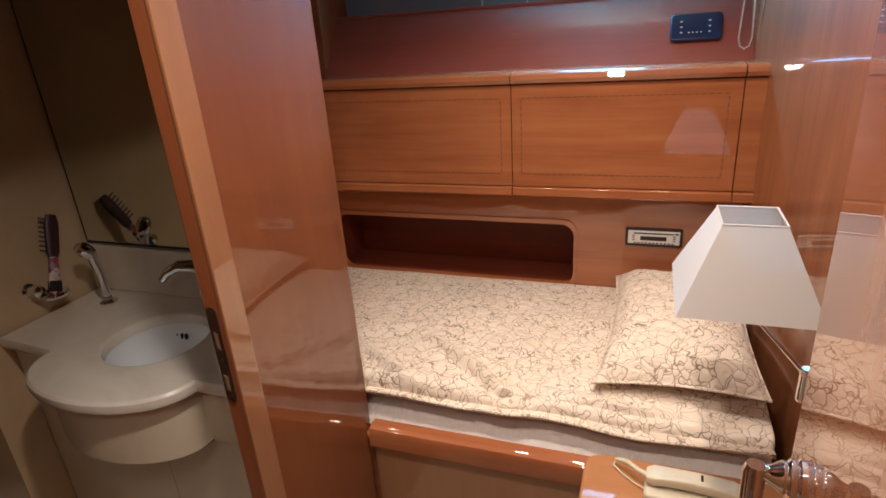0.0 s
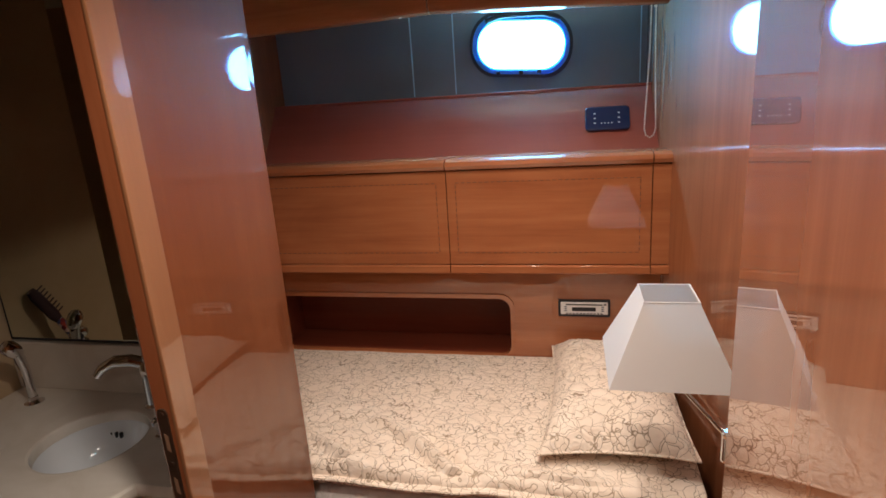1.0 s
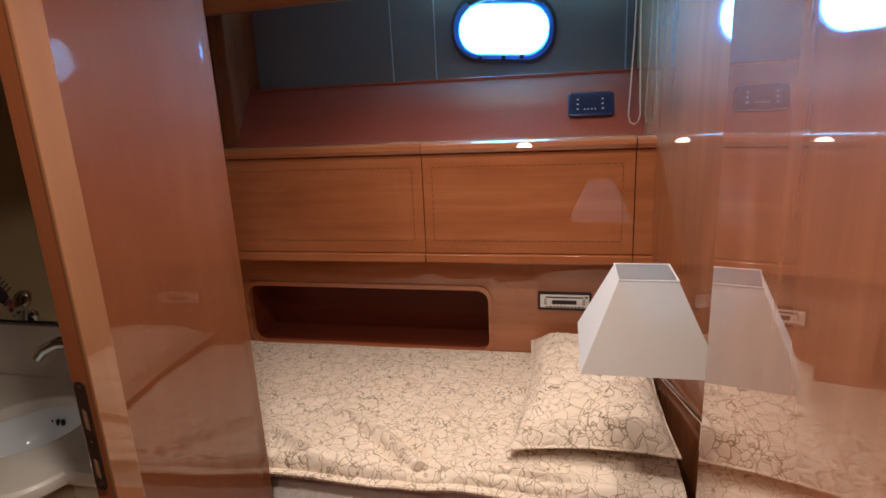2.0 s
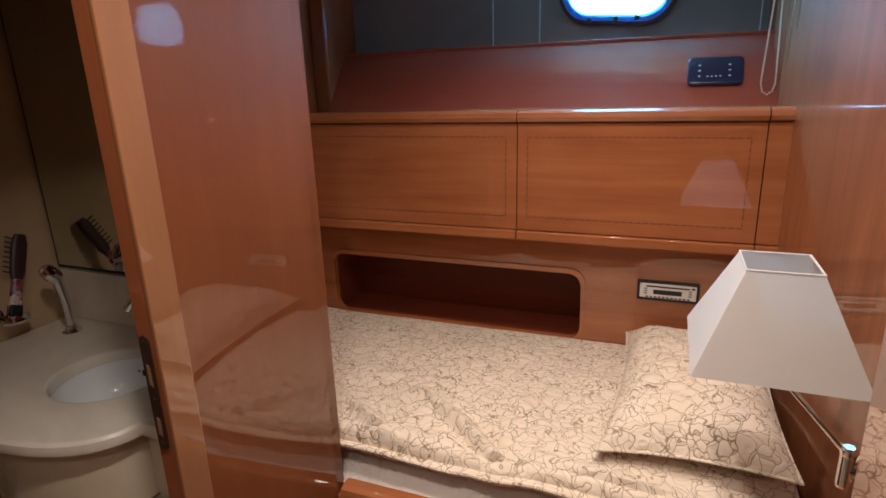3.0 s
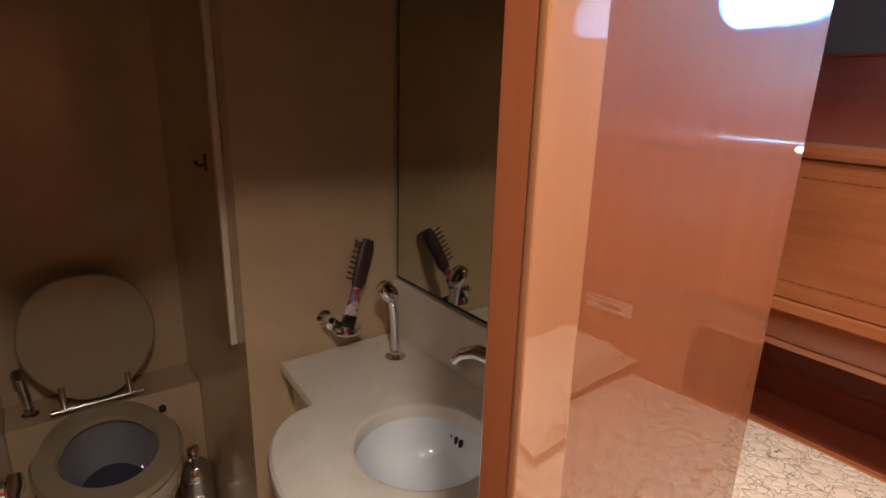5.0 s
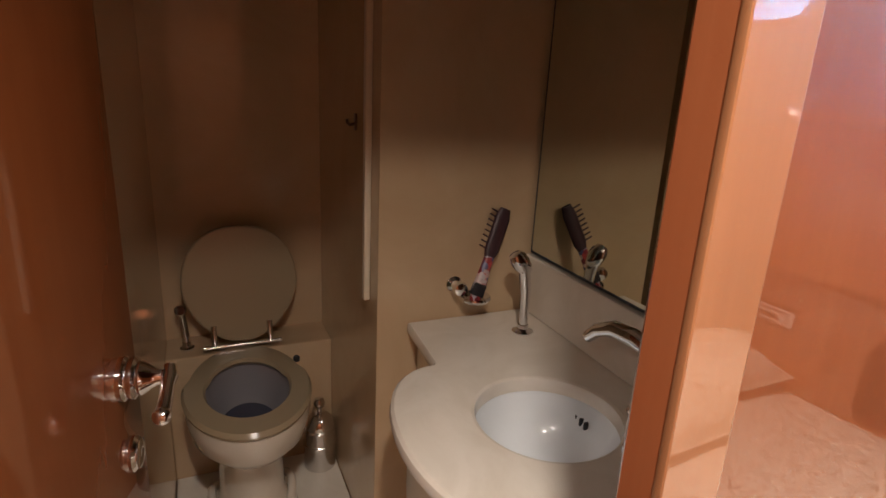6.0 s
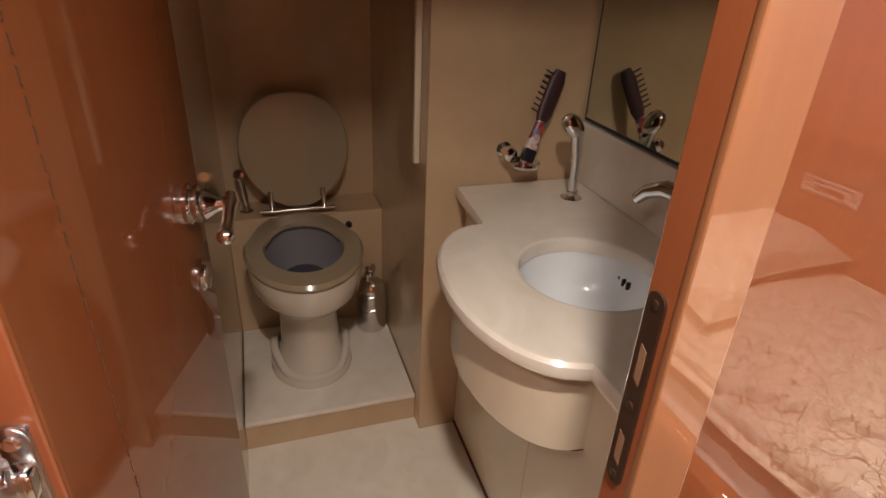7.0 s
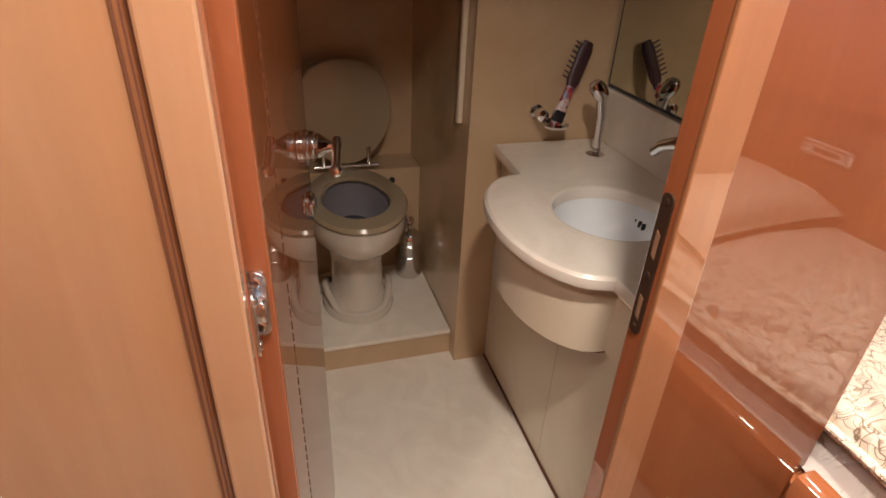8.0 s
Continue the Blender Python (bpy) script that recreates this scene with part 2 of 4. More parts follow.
def sweep_x(profile, x0, x1):
    """A bar along x with a section of (y, z)."""
    bm = bmesh.new()
    f = bm.faces.new([bm.verts.new((x0, y, z)) for y, z in profile])
    out = bmesh.ops.extrude_face_region(bm, geom=[f])
    bmesh.ops.translate(bm, vec=(x1 - x0, 0, 0), verts=[v for v in out["geom"] if isinstance(v, bmesh.types.BMVert)])
    return bm


def lathe(profile, m=Matrix(), n=28, caps=True):
    """A turned form: rows of (radius, height) about z, placed by m."""
    bm = bmesh.new()
    rings = []
    for r, z in profile:
        rings.append([bm.verts.new(m @ Vector((max(r, 1e-4) * math.cos(2 * math.pi * k / n), max(r, 1e-4) * math.sin(2 * math.pi * k / n), z))) for k in range(n)])
    for a, b in zip(rings, rings[1:]):
        for k in range(n):
            bm.faces.new((a[k], a[(k + 1) % n], b[(k + 1) % n], b[k]))
    if caps:
        bm.faces.new(rings[0][::-1])
        bm.faces.new(rings[-1])
    return bm


def tube(points, radius, n=12, bm=None):
    """A round bar through points; radius is a number or one for each point."""
    own = bmesh.new()
    pts = [Vector(p) for p in points]
    rad = [radius] * len(pts) if isinstance(radius, (int, float)) else list(radius)
    rings, side = [], None
    for k, p in enumerate(pts):
        way = (pts[min(k + 1, len(pts) - 1)] - pts[max(k - 1, 0)]).normalized()
        side = (side - way * side.dot(way)).normalized() if side else way.orthogonal().normalized()
        up = way.cross(side)
        rings.append([own.verts.new(p + rad[k] * (math.cos(2 * math.pi * j / n) * side + math.sin(2 * math.pi * j / n) * up)) for j in range(n)])
    for a, b in zip(rings, rings[1:]):
        for j in range(n):
            own.faces.new((a[j], a[(j + 1) % n], b[(j + 1) % n], b[j]))
    own.faces.new(rings[0][::-1])
    own.faces.new(rings[-1])
    return own if bm is None else merge(bm, own)


def loft(rings, closed=True):
    bm = bmesh.new()
    vs = [[bm.verts.new(p) for p in r] for r in rings]
    n = len(vs[0])
    for a, b in zip(vs, vs[1:]):
        for k in range(n):
            bm.faces.new((a[k], a[(k + 1) % n], b[(k + 1) % n], b[k]))
    if closed and closed != "end":
        bm.faces.new(vs[0][::-1])
    if closed:
        bm.faces.new(vs[-1])
    return bm


def arc(cx, cy, rx, ry, a0, a1, n):
    return [(cx + rx * math.cos(radians(a0 + (a1 - a0) * k / n)), cy + ry * math.sin(radians(a0 + (a1 - a0) * k / n))) for k in range(n + 1)]


def round_rect(x0, x1, z0, z1, r, n=6):
    out = []
    for cx, cz, a in ((x1 - r, z1 - r, 0), (x0 + r, z1 - r, 90), (x0 + r, z0 + r, 180), (x1 - r, z0 + r, 270)):
        out += arc(cx, cz, r, r, a, a + 90, n)
    return out


def plate(outline, y0, y1, r=0.0):
    """A slab that faces y on an outline of (x, z)."""
    bm = prism([(x, z) for x, z in outline], 0, 1)
    for v in bm.verts:
        v.co = Vector((v.co.x, y1 + (y0 - y1) * v.co.z, v.co.y))
    if r:
        rim = [e for e in bm.edges if abs(e.verts[0].co.y - y0) < 1e-6 and abs(e.verts[1].co.y - y0) < 1e-6]
        bmesh.ops.bevel(bm, geom=rim, offset=r, segments=3, profile=0.5, affect="EDGES")
    return bm


def holed(outer, hole, y0, y1):
    """A slab facing y whose outline (x, z) has a hole; both outlines have the same count of points."""
    bm = bmesh.new()
    rows = [[bm.verts.new((x, y, z)) for x, z in o] for y in (y0, y1) for o in (outer, hole)]
    n = len(outer)
    for a, b in ((0, 1), (2, 3), (0, 2), (1, 3)):
        for k in range(n):
            bm.faces.new((rows[a][k], rows[a][(k + 1) % n], rows[b][(k + 1) % n], rows[b][k]))
    return bm


def spread(outline, x0, x1, z0, z1):
    """Points of a rectangle matched to an outline, by pushing each point out to its border; corners are kept."""
    cx, cz = (min(p[0] for p in outline) + max(p[0] for p in outline)) / 2, (min(p[1] for p in outline) + max(p[1] for p in outline)) / 2
    out = []
    n = len(outline) // 4
    corners = [(x1, z1), (x0, z1), (x0, z0), (x1, z0)]
    for k in range(4):
        px, pz = corners[k]
        for j in range(n):
            x, z = outline[k * n + j]
            half = (n - 1) / 2
            if abs(j - half) < 0.6:
                out.append((px, pz))
            elif (j < half) == (k % 2 == 0):
                out.append((px, z))
            else:
                out.append((x, pz))
    return out


# ---- the setting ----
HULL, FRONT, HEAD = 2.486, 2.377, 0.135
PX, PY = -0.872, 1.597
LJ, RJ = 0.730, 1.190
BW = -1.804
NICHE = 1.262
FLOOR = -0.035
HEADZ = 1.69


def setting(name, bm, material, label, category, smooth=False):
    return tagged(part(name, bm, material, None, "", smooth), label, category, "", "structure")


setting("floor", box(-0.93, 0.36, -0.95, 2.95, -0.09, -0.004), CARPET, "brown carpet floor of a small yacht cabin", "floor")
setting("floor_bathroom", box(-2.52, -0.93, 0.60, 1.72, -0.09, FLOOR), TILE, "cream stone floor of the bathroom", "floor")
setting("ceiling", box(-2.55, 0.36, -1.0, 2.98, CEIL, CEIL + 0.05), CEILING, "cream padded headliner with recessed lamps", "ceiling")
setting("wall_head", prism([(0.0695, 2.95), (0.301, 0.30), (0.36, 0.30), (0.36, 2.95)], -0.004, CEIL), CHERRY, "glossy cherry bulkhead at the head of the berth", "wall")
setting("wall_entry", box(0.30, 0.36, -0.95, 0.2995, -0.004, CEIL), CHERRY, "glossy cherry wall of the entry", "wall")
setting("wall_south", box(-0.93, 0.36, -1.0, -0.95, -0.004, CEIL), CHERRY, "cherry wall closing the passage", "wall")
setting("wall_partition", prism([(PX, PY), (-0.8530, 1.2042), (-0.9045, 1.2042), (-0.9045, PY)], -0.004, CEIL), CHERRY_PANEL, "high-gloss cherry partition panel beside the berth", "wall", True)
setting("wall_passage", box(PX - 0.05, PX, -0.95, LJ - 0.068, -0.004, CEIL), CHERRY_PALE, "pale cherry panel beside the bathroom door", "wall")
setting("wall_bathroom_door_head", box(PX - 0.05, PX, LJ - 0.068, RJ + 0.03, HEADZ + 0.023, CEIL), CHERRY, "cherry panel above the bathroom door", "wall")
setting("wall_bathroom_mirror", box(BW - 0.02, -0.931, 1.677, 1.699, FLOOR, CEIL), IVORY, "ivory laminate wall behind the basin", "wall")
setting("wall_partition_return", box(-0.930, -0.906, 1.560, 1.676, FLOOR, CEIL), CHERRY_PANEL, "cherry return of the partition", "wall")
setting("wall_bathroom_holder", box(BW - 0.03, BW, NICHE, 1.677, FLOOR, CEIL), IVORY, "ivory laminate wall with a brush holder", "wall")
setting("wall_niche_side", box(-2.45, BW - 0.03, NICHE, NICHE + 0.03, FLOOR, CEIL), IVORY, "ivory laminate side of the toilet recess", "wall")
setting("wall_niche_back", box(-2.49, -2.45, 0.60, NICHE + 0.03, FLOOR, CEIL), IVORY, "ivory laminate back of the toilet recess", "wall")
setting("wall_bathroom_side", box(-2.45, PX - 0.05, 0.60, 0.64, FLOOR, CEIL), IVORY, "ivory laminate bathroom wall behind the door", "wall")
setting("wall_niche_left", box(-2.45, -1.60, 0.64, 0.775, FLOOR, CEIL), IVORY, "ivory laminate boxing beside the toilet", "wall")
setting("wall_niche_ledge", box(-2.45, -2.30, 0.775, NICHE, FLOOR, 0.474, 0.004), IVORY, "ivory boxed ledge behind the toilet", "ledge", True)
setting("wall_berth_foot", box(-1.55, -1.50, 1.700, 2.95, -0.004, CEIL), CHERRY, "cherry bulkhead at the foot of the berth", "wall")
setting("wall_berth_return", box(-1.50, -0.932, 1.700, 1.712, 0.0, CEIL), CHERRY_PANEL, "cherry lining behind the bathroom", "wall")
# hull side below the lockers, with the shelf recess cut through
hole = round_rect(-1.405, -0.43, 0.482, 0.722, 0.045)
niche_wall = setting("wall_hull_lower", holed(spread(hole, -1.50, HEAD, 0.30, 0.86), hole, HULL, HULL + 0.02), CHERRY_X, "glossy cherry hull lining with a long rounded recess", "wall")
part("recess_box", box(-1.42, -0.415, HULL + 0.20, HULL + 0.215, 0.46, 0.74), NICHE_WOOD, niche_wall, "reddish back of the recess, darkened for shade")
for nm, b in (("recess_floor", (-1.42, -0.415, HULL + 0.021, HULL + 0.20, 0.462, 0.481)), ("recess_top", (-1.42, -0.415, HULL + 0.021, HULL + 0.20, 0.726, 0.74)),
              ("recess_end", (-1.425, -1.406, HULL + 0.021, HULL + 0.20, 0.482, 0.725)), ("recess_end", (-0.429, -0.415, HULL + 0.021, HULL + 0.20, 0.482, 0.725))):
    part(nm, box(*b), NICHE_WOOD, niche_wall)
lip = round_rect(-1.420, -0.415, 0.467, 0.740, 0.055)
part("recess_rim", holed(lip, hole, HULL - 0.006, HULL + 0.004), CHERRY_X, niche_wall, "rounded cherry rim of the recess")
part("recess_fiddle", box(-1.40, -0.44, HULL - 0.010, HULL + 0.012, 0.458, 0.484, 0.008, 3), CHERRY_X, niche_wall, "rounded cherry fiddle rail")
# sloping glossy band over the lockers, and the smoked window panel above it
setting("wall_hull_band", sweep_x([(2.45, 1.250), (2.48, 1.262), (2.575, 1.2625), (2.735, 1.480), (2.83, 1.480), (2.83, 1.25)], -1.43, HEAD), MAHOGANY, "glossy dark red mahogany band below the window", "wall")
setting("trim_band_edge", box(-1.43, HEAD, 2.726, 2.742, 1.474, 1.484, 0.003), MAHOGANY, "polished edge of the mahogany band", "trim")
stad = [(x * 1.0, z) for x, z in round_rect(-0.172, 0.172, -0.093, 0.093, 0.088, 8)]
tilt = radians(4)
stad = [(-0.390 + x * math.cos(tilt) + z * math.sin(tilt), 1.655 - x * math.sin(tilt) + z * math.cos(tilt)) for x, z in stad]
window = setting("window_1", holed(spread(stad, -1.43, HEAD, 1.478, CEIL), stad, 2.822, 2.84), GREY_WINDOW, "smoked grey window panel with a glowing oval porthole", "window")


def grown(o, k, c=(-0.390, 1.655)):
    return [(c[0] + (x - c[0]) * (1 + k / 0.17), c[1] + (z - c[1]) * (1 + k / 0.093)) for x, z in o]


setting("wall_hull_back", box(-1.55, 0.36, 2.95, 2.99, -0.004, CEIL), RUBBER, "dark hull behind the linings", "wall")
# Pale blue colour stands for daylight shining along the panel's glass edges.
JOINT = mat("glass_edge_shine_tint", (0.45, 0.70, 0.95), 0.2, 0, 0.6)
# Blue translucent ring added to carry the daylight glow round the porthole rim.
FRINGE = mat("translucent_blue_fringe", (0.10, 0.42, 0.95), 0.45)
main(FRINGE).inputs["Transmission Weight"].default_value = 0.7
part("window_frame", holed(grown(stad, 0.028), grown(stad, 0.016), 2.804, 2.8215), RUBBER, window, "dark rubbery porthole rim")
part("glow_ring", holed(grown(stad, 0.016), grown(stad, -0.004), 2.798, 2.8215), FRINGE, window, "translucent porthole ring, blue for the daylight fringe")
part("pane", plate(grown(stad, 0.002), 2.828, 2.832), GLASS, window).visible_shadow = False
for dx in (-0.09, 0.0, 0.07):
    part("window_clip", box(-0.390 + dx - 0.008, -0.390 + dx + 0.008, 2.796, 2.808, 1.545, 1.560, 0.003), RUBBER, window)
part("window_handle", tube([(-0.52, 2.80, 1.752), (-0.46, 2.785, 1.766), (-0.30, 2.785, 1.762), (-0.24, 2.80, 1.742)], 0.010), RUBBER, window, "dark porthole grip")
for px in (-0.835, -0.658, 0.058):
    part("pane_joint", box(px - 0.002, px + 0.002, 2.816, 2.824, 1.486, 1.90), JOINT, window, "thin panel joint, coloured pale blue for its shine")
setting("backdrop", box(-0.62, -0.15, 2.852, 2.858, 1.53, 1.78), SKYGLOW, "bright hazy daylight outside the porthole", "backdrop")
setting("trim_window_post", box(-1.50, -1.43, 2.60, 2.83, 1.262, CEIL, 0.008), CHERRY, "cherry post at the end of the window", "trim", True)


def pelmet(x0, x1, z0a, z0b, ya, yb):
    bm = bmesh.new()
    rows = []
    for x, z, y in ((x0, z0a, ya), (x1, z0b, yb)):
        sec = [(y, z + 0.02), (y + 0.012, z + 0.004), (y + 0.03, z), (y + 0.06, z), (y + 0.06, CEIL), (y - 0.01, CEIL), (y - 0.006, z + 0.06)]
        rows.append([bm.verts.new((x, a, b)) for a, b in sec])
    n = len(rows[0])
    for k in range(n):
        bm.faces.new((rows[0][k], rows[0][(k + 1) % n], rows[1][(k + 1) % n], rows[1][k]))
    bm.faces.new(rows[0][::-1])
    bm.faces.new(rows[1])
    return bm


setting("trim_pelmet_aft", pelmet(-1.46, -0.682, 1.735, 1.764, 2.44, 2.49), CHERRY_X, "cherry pelmet over the window", "pelmet", True)
setting("trim_pelmet_forward", pelmet(-0.676, HEAD, 1.764, 1.725, 2.49, 2.49), CHERRY_X, "cherry pelmet over the window", "pelmet", True)
# door lining of the bathroom opening
setting("trim_jamb_hinge", box(PX - 0.062, PX - 0.0305, LJ - 0.045, LJ - 0.0215, FLOOR, HEADZ, 0.002), CHERRY_RED, "reddish cherry door lining", "door frame", True)
setting("trim_jamb_strike", prism([(-0.846, 1.152), (-0.8755, 1.1525), (-0.8785, 1.1545), (-0.880, 1.158), (-0.9045, 1.180), (-0.9045, 1.2035), (-0.846, 1.2035)][::-1], FLOOR, HEADZ), CHERRY_RED, "reddish cherry door lining with a rebate", "door frame")
setting("trim_jamb_top", box(PX - 0.085, PX + 0.004, LJ, RJ, HEADZ, HEADZ + 0.022), CHERRY_RED, "reddish cherry door lining", "door frame")
setting("trim_casing_hinge", box(PX - 0.03, PX + 0.012, LJ - 0.066, LJ - 0.0225, -0.004, HEADZ, 0.003), CHERRY_PALE, "pale cherry door casing", "door frame", True)
bead = setting("trim_casing_bead", box(PX - 0.03, PX + 0.003, LJ - 0.0785, LJ - 0.0665, -0.004, HEADZ, 0.002), CASING, "grooved cherry bead beside the casing", "door frame", True)
for gy in (LJ - 0.0787, LJ - 0.0735, LJ - 0.0683):
    part("groove", box(PX - 0.004, PX + 0.0034, gy, gy + 0.0016, -0.003, HEADZ - 0.001), SEAM, bead, "dark groove")
setting("trim_casing_strike", box(-0.8455, -0.838, 1.150, 1.2035, -0.004, HEADZ, 0.002), CASING, "pale cherry door casing", "door frame", True)

# ---- ceiling lamps ----
for lx, ly, power in DOWNLIGHTS:
    # The unit by the entry is invented too; it houses the added fill.
    d = thing("ceiling_downlight", "small round recessed ceiling downlight, lit", "ceiling light", (lx, ly, CEIL), 0, "cabin downlights")
    part("bezel", lathe([(0.032, -0.001), (0.038, -0.006), (0.036, -0.010), (0.028, -0.010), (0.027, -0.001)]), CHROME, d, "chrome ring")
    part("lens", lathe([(0.026, -0.003), (0.026, -0.006), (0.020, -0.008)]), GLOW, d, "glowing lens")

# ---- lockers ----
BOT, TOP = 0.850, 1.266


def locker(name, x0, x1, inlay_x0, label):
    t = thing(name, label, "cabinet", (0, 0, 0.005), 0, "lockers over the berth")
    part("body", box(x0 + 0.0006, x1 - 0.0006, FRONT + 0.056, 2.50, BOT + 0.005, TOP - 0.004), CHERRY_X, t)
    d = part("door", sweep_x([(FRONT + 0.006, BOT + 0.038), (FRONT + 0.014, 1.2248), (FRONT + 0.04, 1.2248), (FRONT + 0.03, BOT + 0.038)], x0 + 0.0006, x1 - 0.0006), CHERRY_X, t, "flat door with a dashed dark inlay")
    nose = [(FRONT + 0.045, 1.2265), (FRONT + 0.016, 1.2265), (FRONT + 0.004, 1.232), (FRONT - 0.001, 1.244), (FRONT + 0.004, 1.257), (FRONT + 0.016, 1.2635), (FRONT + 0.035, 1.266), (FRONT + 0.12, 1.266), (FRONT + 0.12, 1.2265)]
    part("nosing", sweep_x(nose, x0 + 0.0008, x1 - 0.0008), CHERRY_X, t, "rounded cherry nosing")
    low = [(FRONT + 0.03, BOT), (FRONT + 0.006, BOT), (FRONT - 0.002, BOT + 0.006), (FRONT - 0.001, BOT + 0.030), (FRONT + 0.006, BOT + 0.034), (FRONT + 0.03, BOT + 0.034)]
    part("bottom_rail", sweep_x(low, x0 + 0.0008, x1 - 0.0008), CHERRY_X, t, "lower cherry rail")
    part("gap", box(x0 + 0.004, x1 - 0.004, FRONT + 0.032, FRONT + 0.054, BOT + 0.01, 1.23), SEAM, t, "dark shadow gap")
    if inlay_x0 is not None:
        bm = bmesh.new()
        ix0, ix1, iz0, iz1 = inlay_x0, x1 - 0.036, 0.930, 1.184
        y = lambda z: FRONT + 0.006 + 0.008 * (z - BOT - 0.038) / (1.222 - BOT - 0.038) - 0.0008
        k = ix0
        while k < ix1:
            for z in (iz0, iz1):
                box(k, min(k + 0.013, ix1), y(z), y(z) + 0.002, z - 0.0009, z + 0.0009, 0, 2, bm)
            k += 0.021
        k = iz0
        while k < iz1 - 0.004:
            for x in (ix0, ix1):
                box(x - 0.0009, x + 0.0009, y(k), y(k) + 0.003, k + 0.004, k + 0.017, 0, 2, bm)
            k += 0.021
        part("inlay", bm, INLAY, d, "dashed dark inlay line", False)
    return t


locker("wall_locker", -1.498, -0.632, -1.40, "long cherry locker above the berth, door closed")
locker("wall_locker", -0.630, 0.060, -0.598, "cherry locker with dashed inlay above the pillow, door closed")
locker("wall_locker", 0.062, HEAD + 0.0015, None, "narrow cherry filler locker in the corner, closed")

# ---- berth ----
berth = thing("berth", "built-in cherry single berth with white mattress", "bed")
part("base", box(-1.498, HEAD - 0.002, 1.635, 2.484, -0.004, 0.36), CHERRY_X, berth)
rail = [(1.640, 0.352), (1.606, 0.352), (1.598, 0.362), (1.597, 0.398), (1.604, 0.416), (1.620, 0.424), (1.642, 0.422), (1.65, 0.410), (1.65, 0.352)]
part("rail", sweep_x(rail, -0.868, HEAD - 0.002), CHERRY_X, berth, "rounded cherry bed rail")
part("front_panel", box(-0.868, HEAD - 0.002, 1.618, 1.634, 0.03, 0.350, 0.003), CHERRY_PALE, berth, "pale cherry panel under the rail")
part("plinth", box(-0.868, HEAD - 0.002, 1.640, 1.655, -0.004, 0.03), CHERRY_RED, berth)


def cloth(x0, x1, y0, y1, nx, ny, height):
    bm = bmesh.new()
    grid = [[bm.verts.new(height(x0 + (x1 - x0) * i / nx, y0 + (y1 - y0) * j / ny)) for j in range(ny + 1)] for i in range(nx + 1)]
    for i in range(nx):
        for j in range(ny):
            bm.faces.new((grid[i][j], grid[i + 1][j], grid[i + 1][j + 1], grid[i][j + 1]))
    return bm


def sheet_point(u, v):
    n = noise.noise(Vector((u * 9, v * 3, 2.0))) * 0.016 + noise.noise(Vector((u * 22 + v * 7, v * 5, 5.0))) * 0.011
    y = 1.656 + 0.30 * max(0, v) + n
    z = 0.395 + 0.085 * min(1, v * 2.2) ** 0.8 + n * 0.4
    return Vector((u, y + (0.015 if v < 0.2 else 0), z - 0.02))


part("mattress_sheet", cloth(-1.49, HEAD - 0.006, 0.0, 1.0, 150, 14, sheet_point), SHEET, berth, "creased white sheet over the mattress")


def fold(x, y):
    """Creases of the cover: a few long folds and a broad waviness."""
    h = 0.015 * noise.noise(Vector((x * 2.3, y * 2.6, 0.3))) + 0.008 * noise.noise(Vector((x * 7, y * 6, 1.7)))
    for ax, ay, bx, by, w, a in ((-0.80, 1.93, -0.50, 1.72, 0.020, 0.030), (-0.76, 1.88, -0.50, 1.69, 0.016, -0.016), (-0.62, 1.88, -0.44, 1.70, 0.014, -0.016), (-0.95, 1.82, -0.78, 1.70, 0.018, 0.026), (-0.55, 2.02, -0.36, 1.80, 0.02, 0.012),
                                 (-0.42, 1.76, -0.05, 1.71, 0.018, 0.012), (-1.2, 2.1, -0.8, 1.95, 0.04, 0.010)):
        dx, dy = bx - ax, by - ay
        s = max(0.0, min(1.0, ((x - ax) * dx + (y - ay) * dy) / (dx * dx + dy * dy)))
        d = math.hypot(x - ax - s * dx, y - ay - s * dy)
        h += 1.2 * a * math.exp(-(d / w) ** 2) * math.sin(math.pi * (0.15 + 0.7 * s))
    return h


def cover_point(x, s):
    """s runs from the hem, down the front, over the edge and to the hull."""
    hem = 0.034 + 0.018 * noise.noise(Vector((x * 3.0, 0.0, 9.0)))
    front = 1.700 + 0.012 * noise.noise(Vector((x * 4.0, 3.0, 1.0))) + 0.006 * noise.noise(Vector((x * 13.0, 3.0, 4.0)))
    if s < 0.07:
        k = s / 0.07
        return Vector((x, front - 0.018 * (1 - k), 0.510 - hem + (hem - 0.028) * k))
    if s < 0.12:
        a = (s - 0.07) / 0.05 * math.pi / 2
        return Vector((x, front + 0.028 * (1 - math.cos(a)), 0.482 + 0.028 * math.sin(a) + fold(x, front) * math.sin(a)))
    k = (s - 0.12) / 0.88
    y = front + 0.028 + k * (HULL - 0.004 - front - 0.028)
    return Vector((x, y, 0.510 - 0.030 * max(0, k - 0.55) / 0.45 + fold(x, y) * (1 - 0.6 * k)))


duvet = tagged(part("bedspread", cloth(-1.495, HEAD - 0.012, 0.0, 1.0, 210, 120, cover_point), DUVET), "cream bedspread with brown scribbled loops, slightly rumpled", "bedspread")
part("hem", tube([cover_point(-1.49 + 1.61 * k / 200, 0.0) for k in range(201)], 0.0045, 6), DUVET, duvet, "stitched hem")
so = duvet.modifiers.new("thick", "SOLIDIFY")
so.thickness, so.offset = 0.012, -1


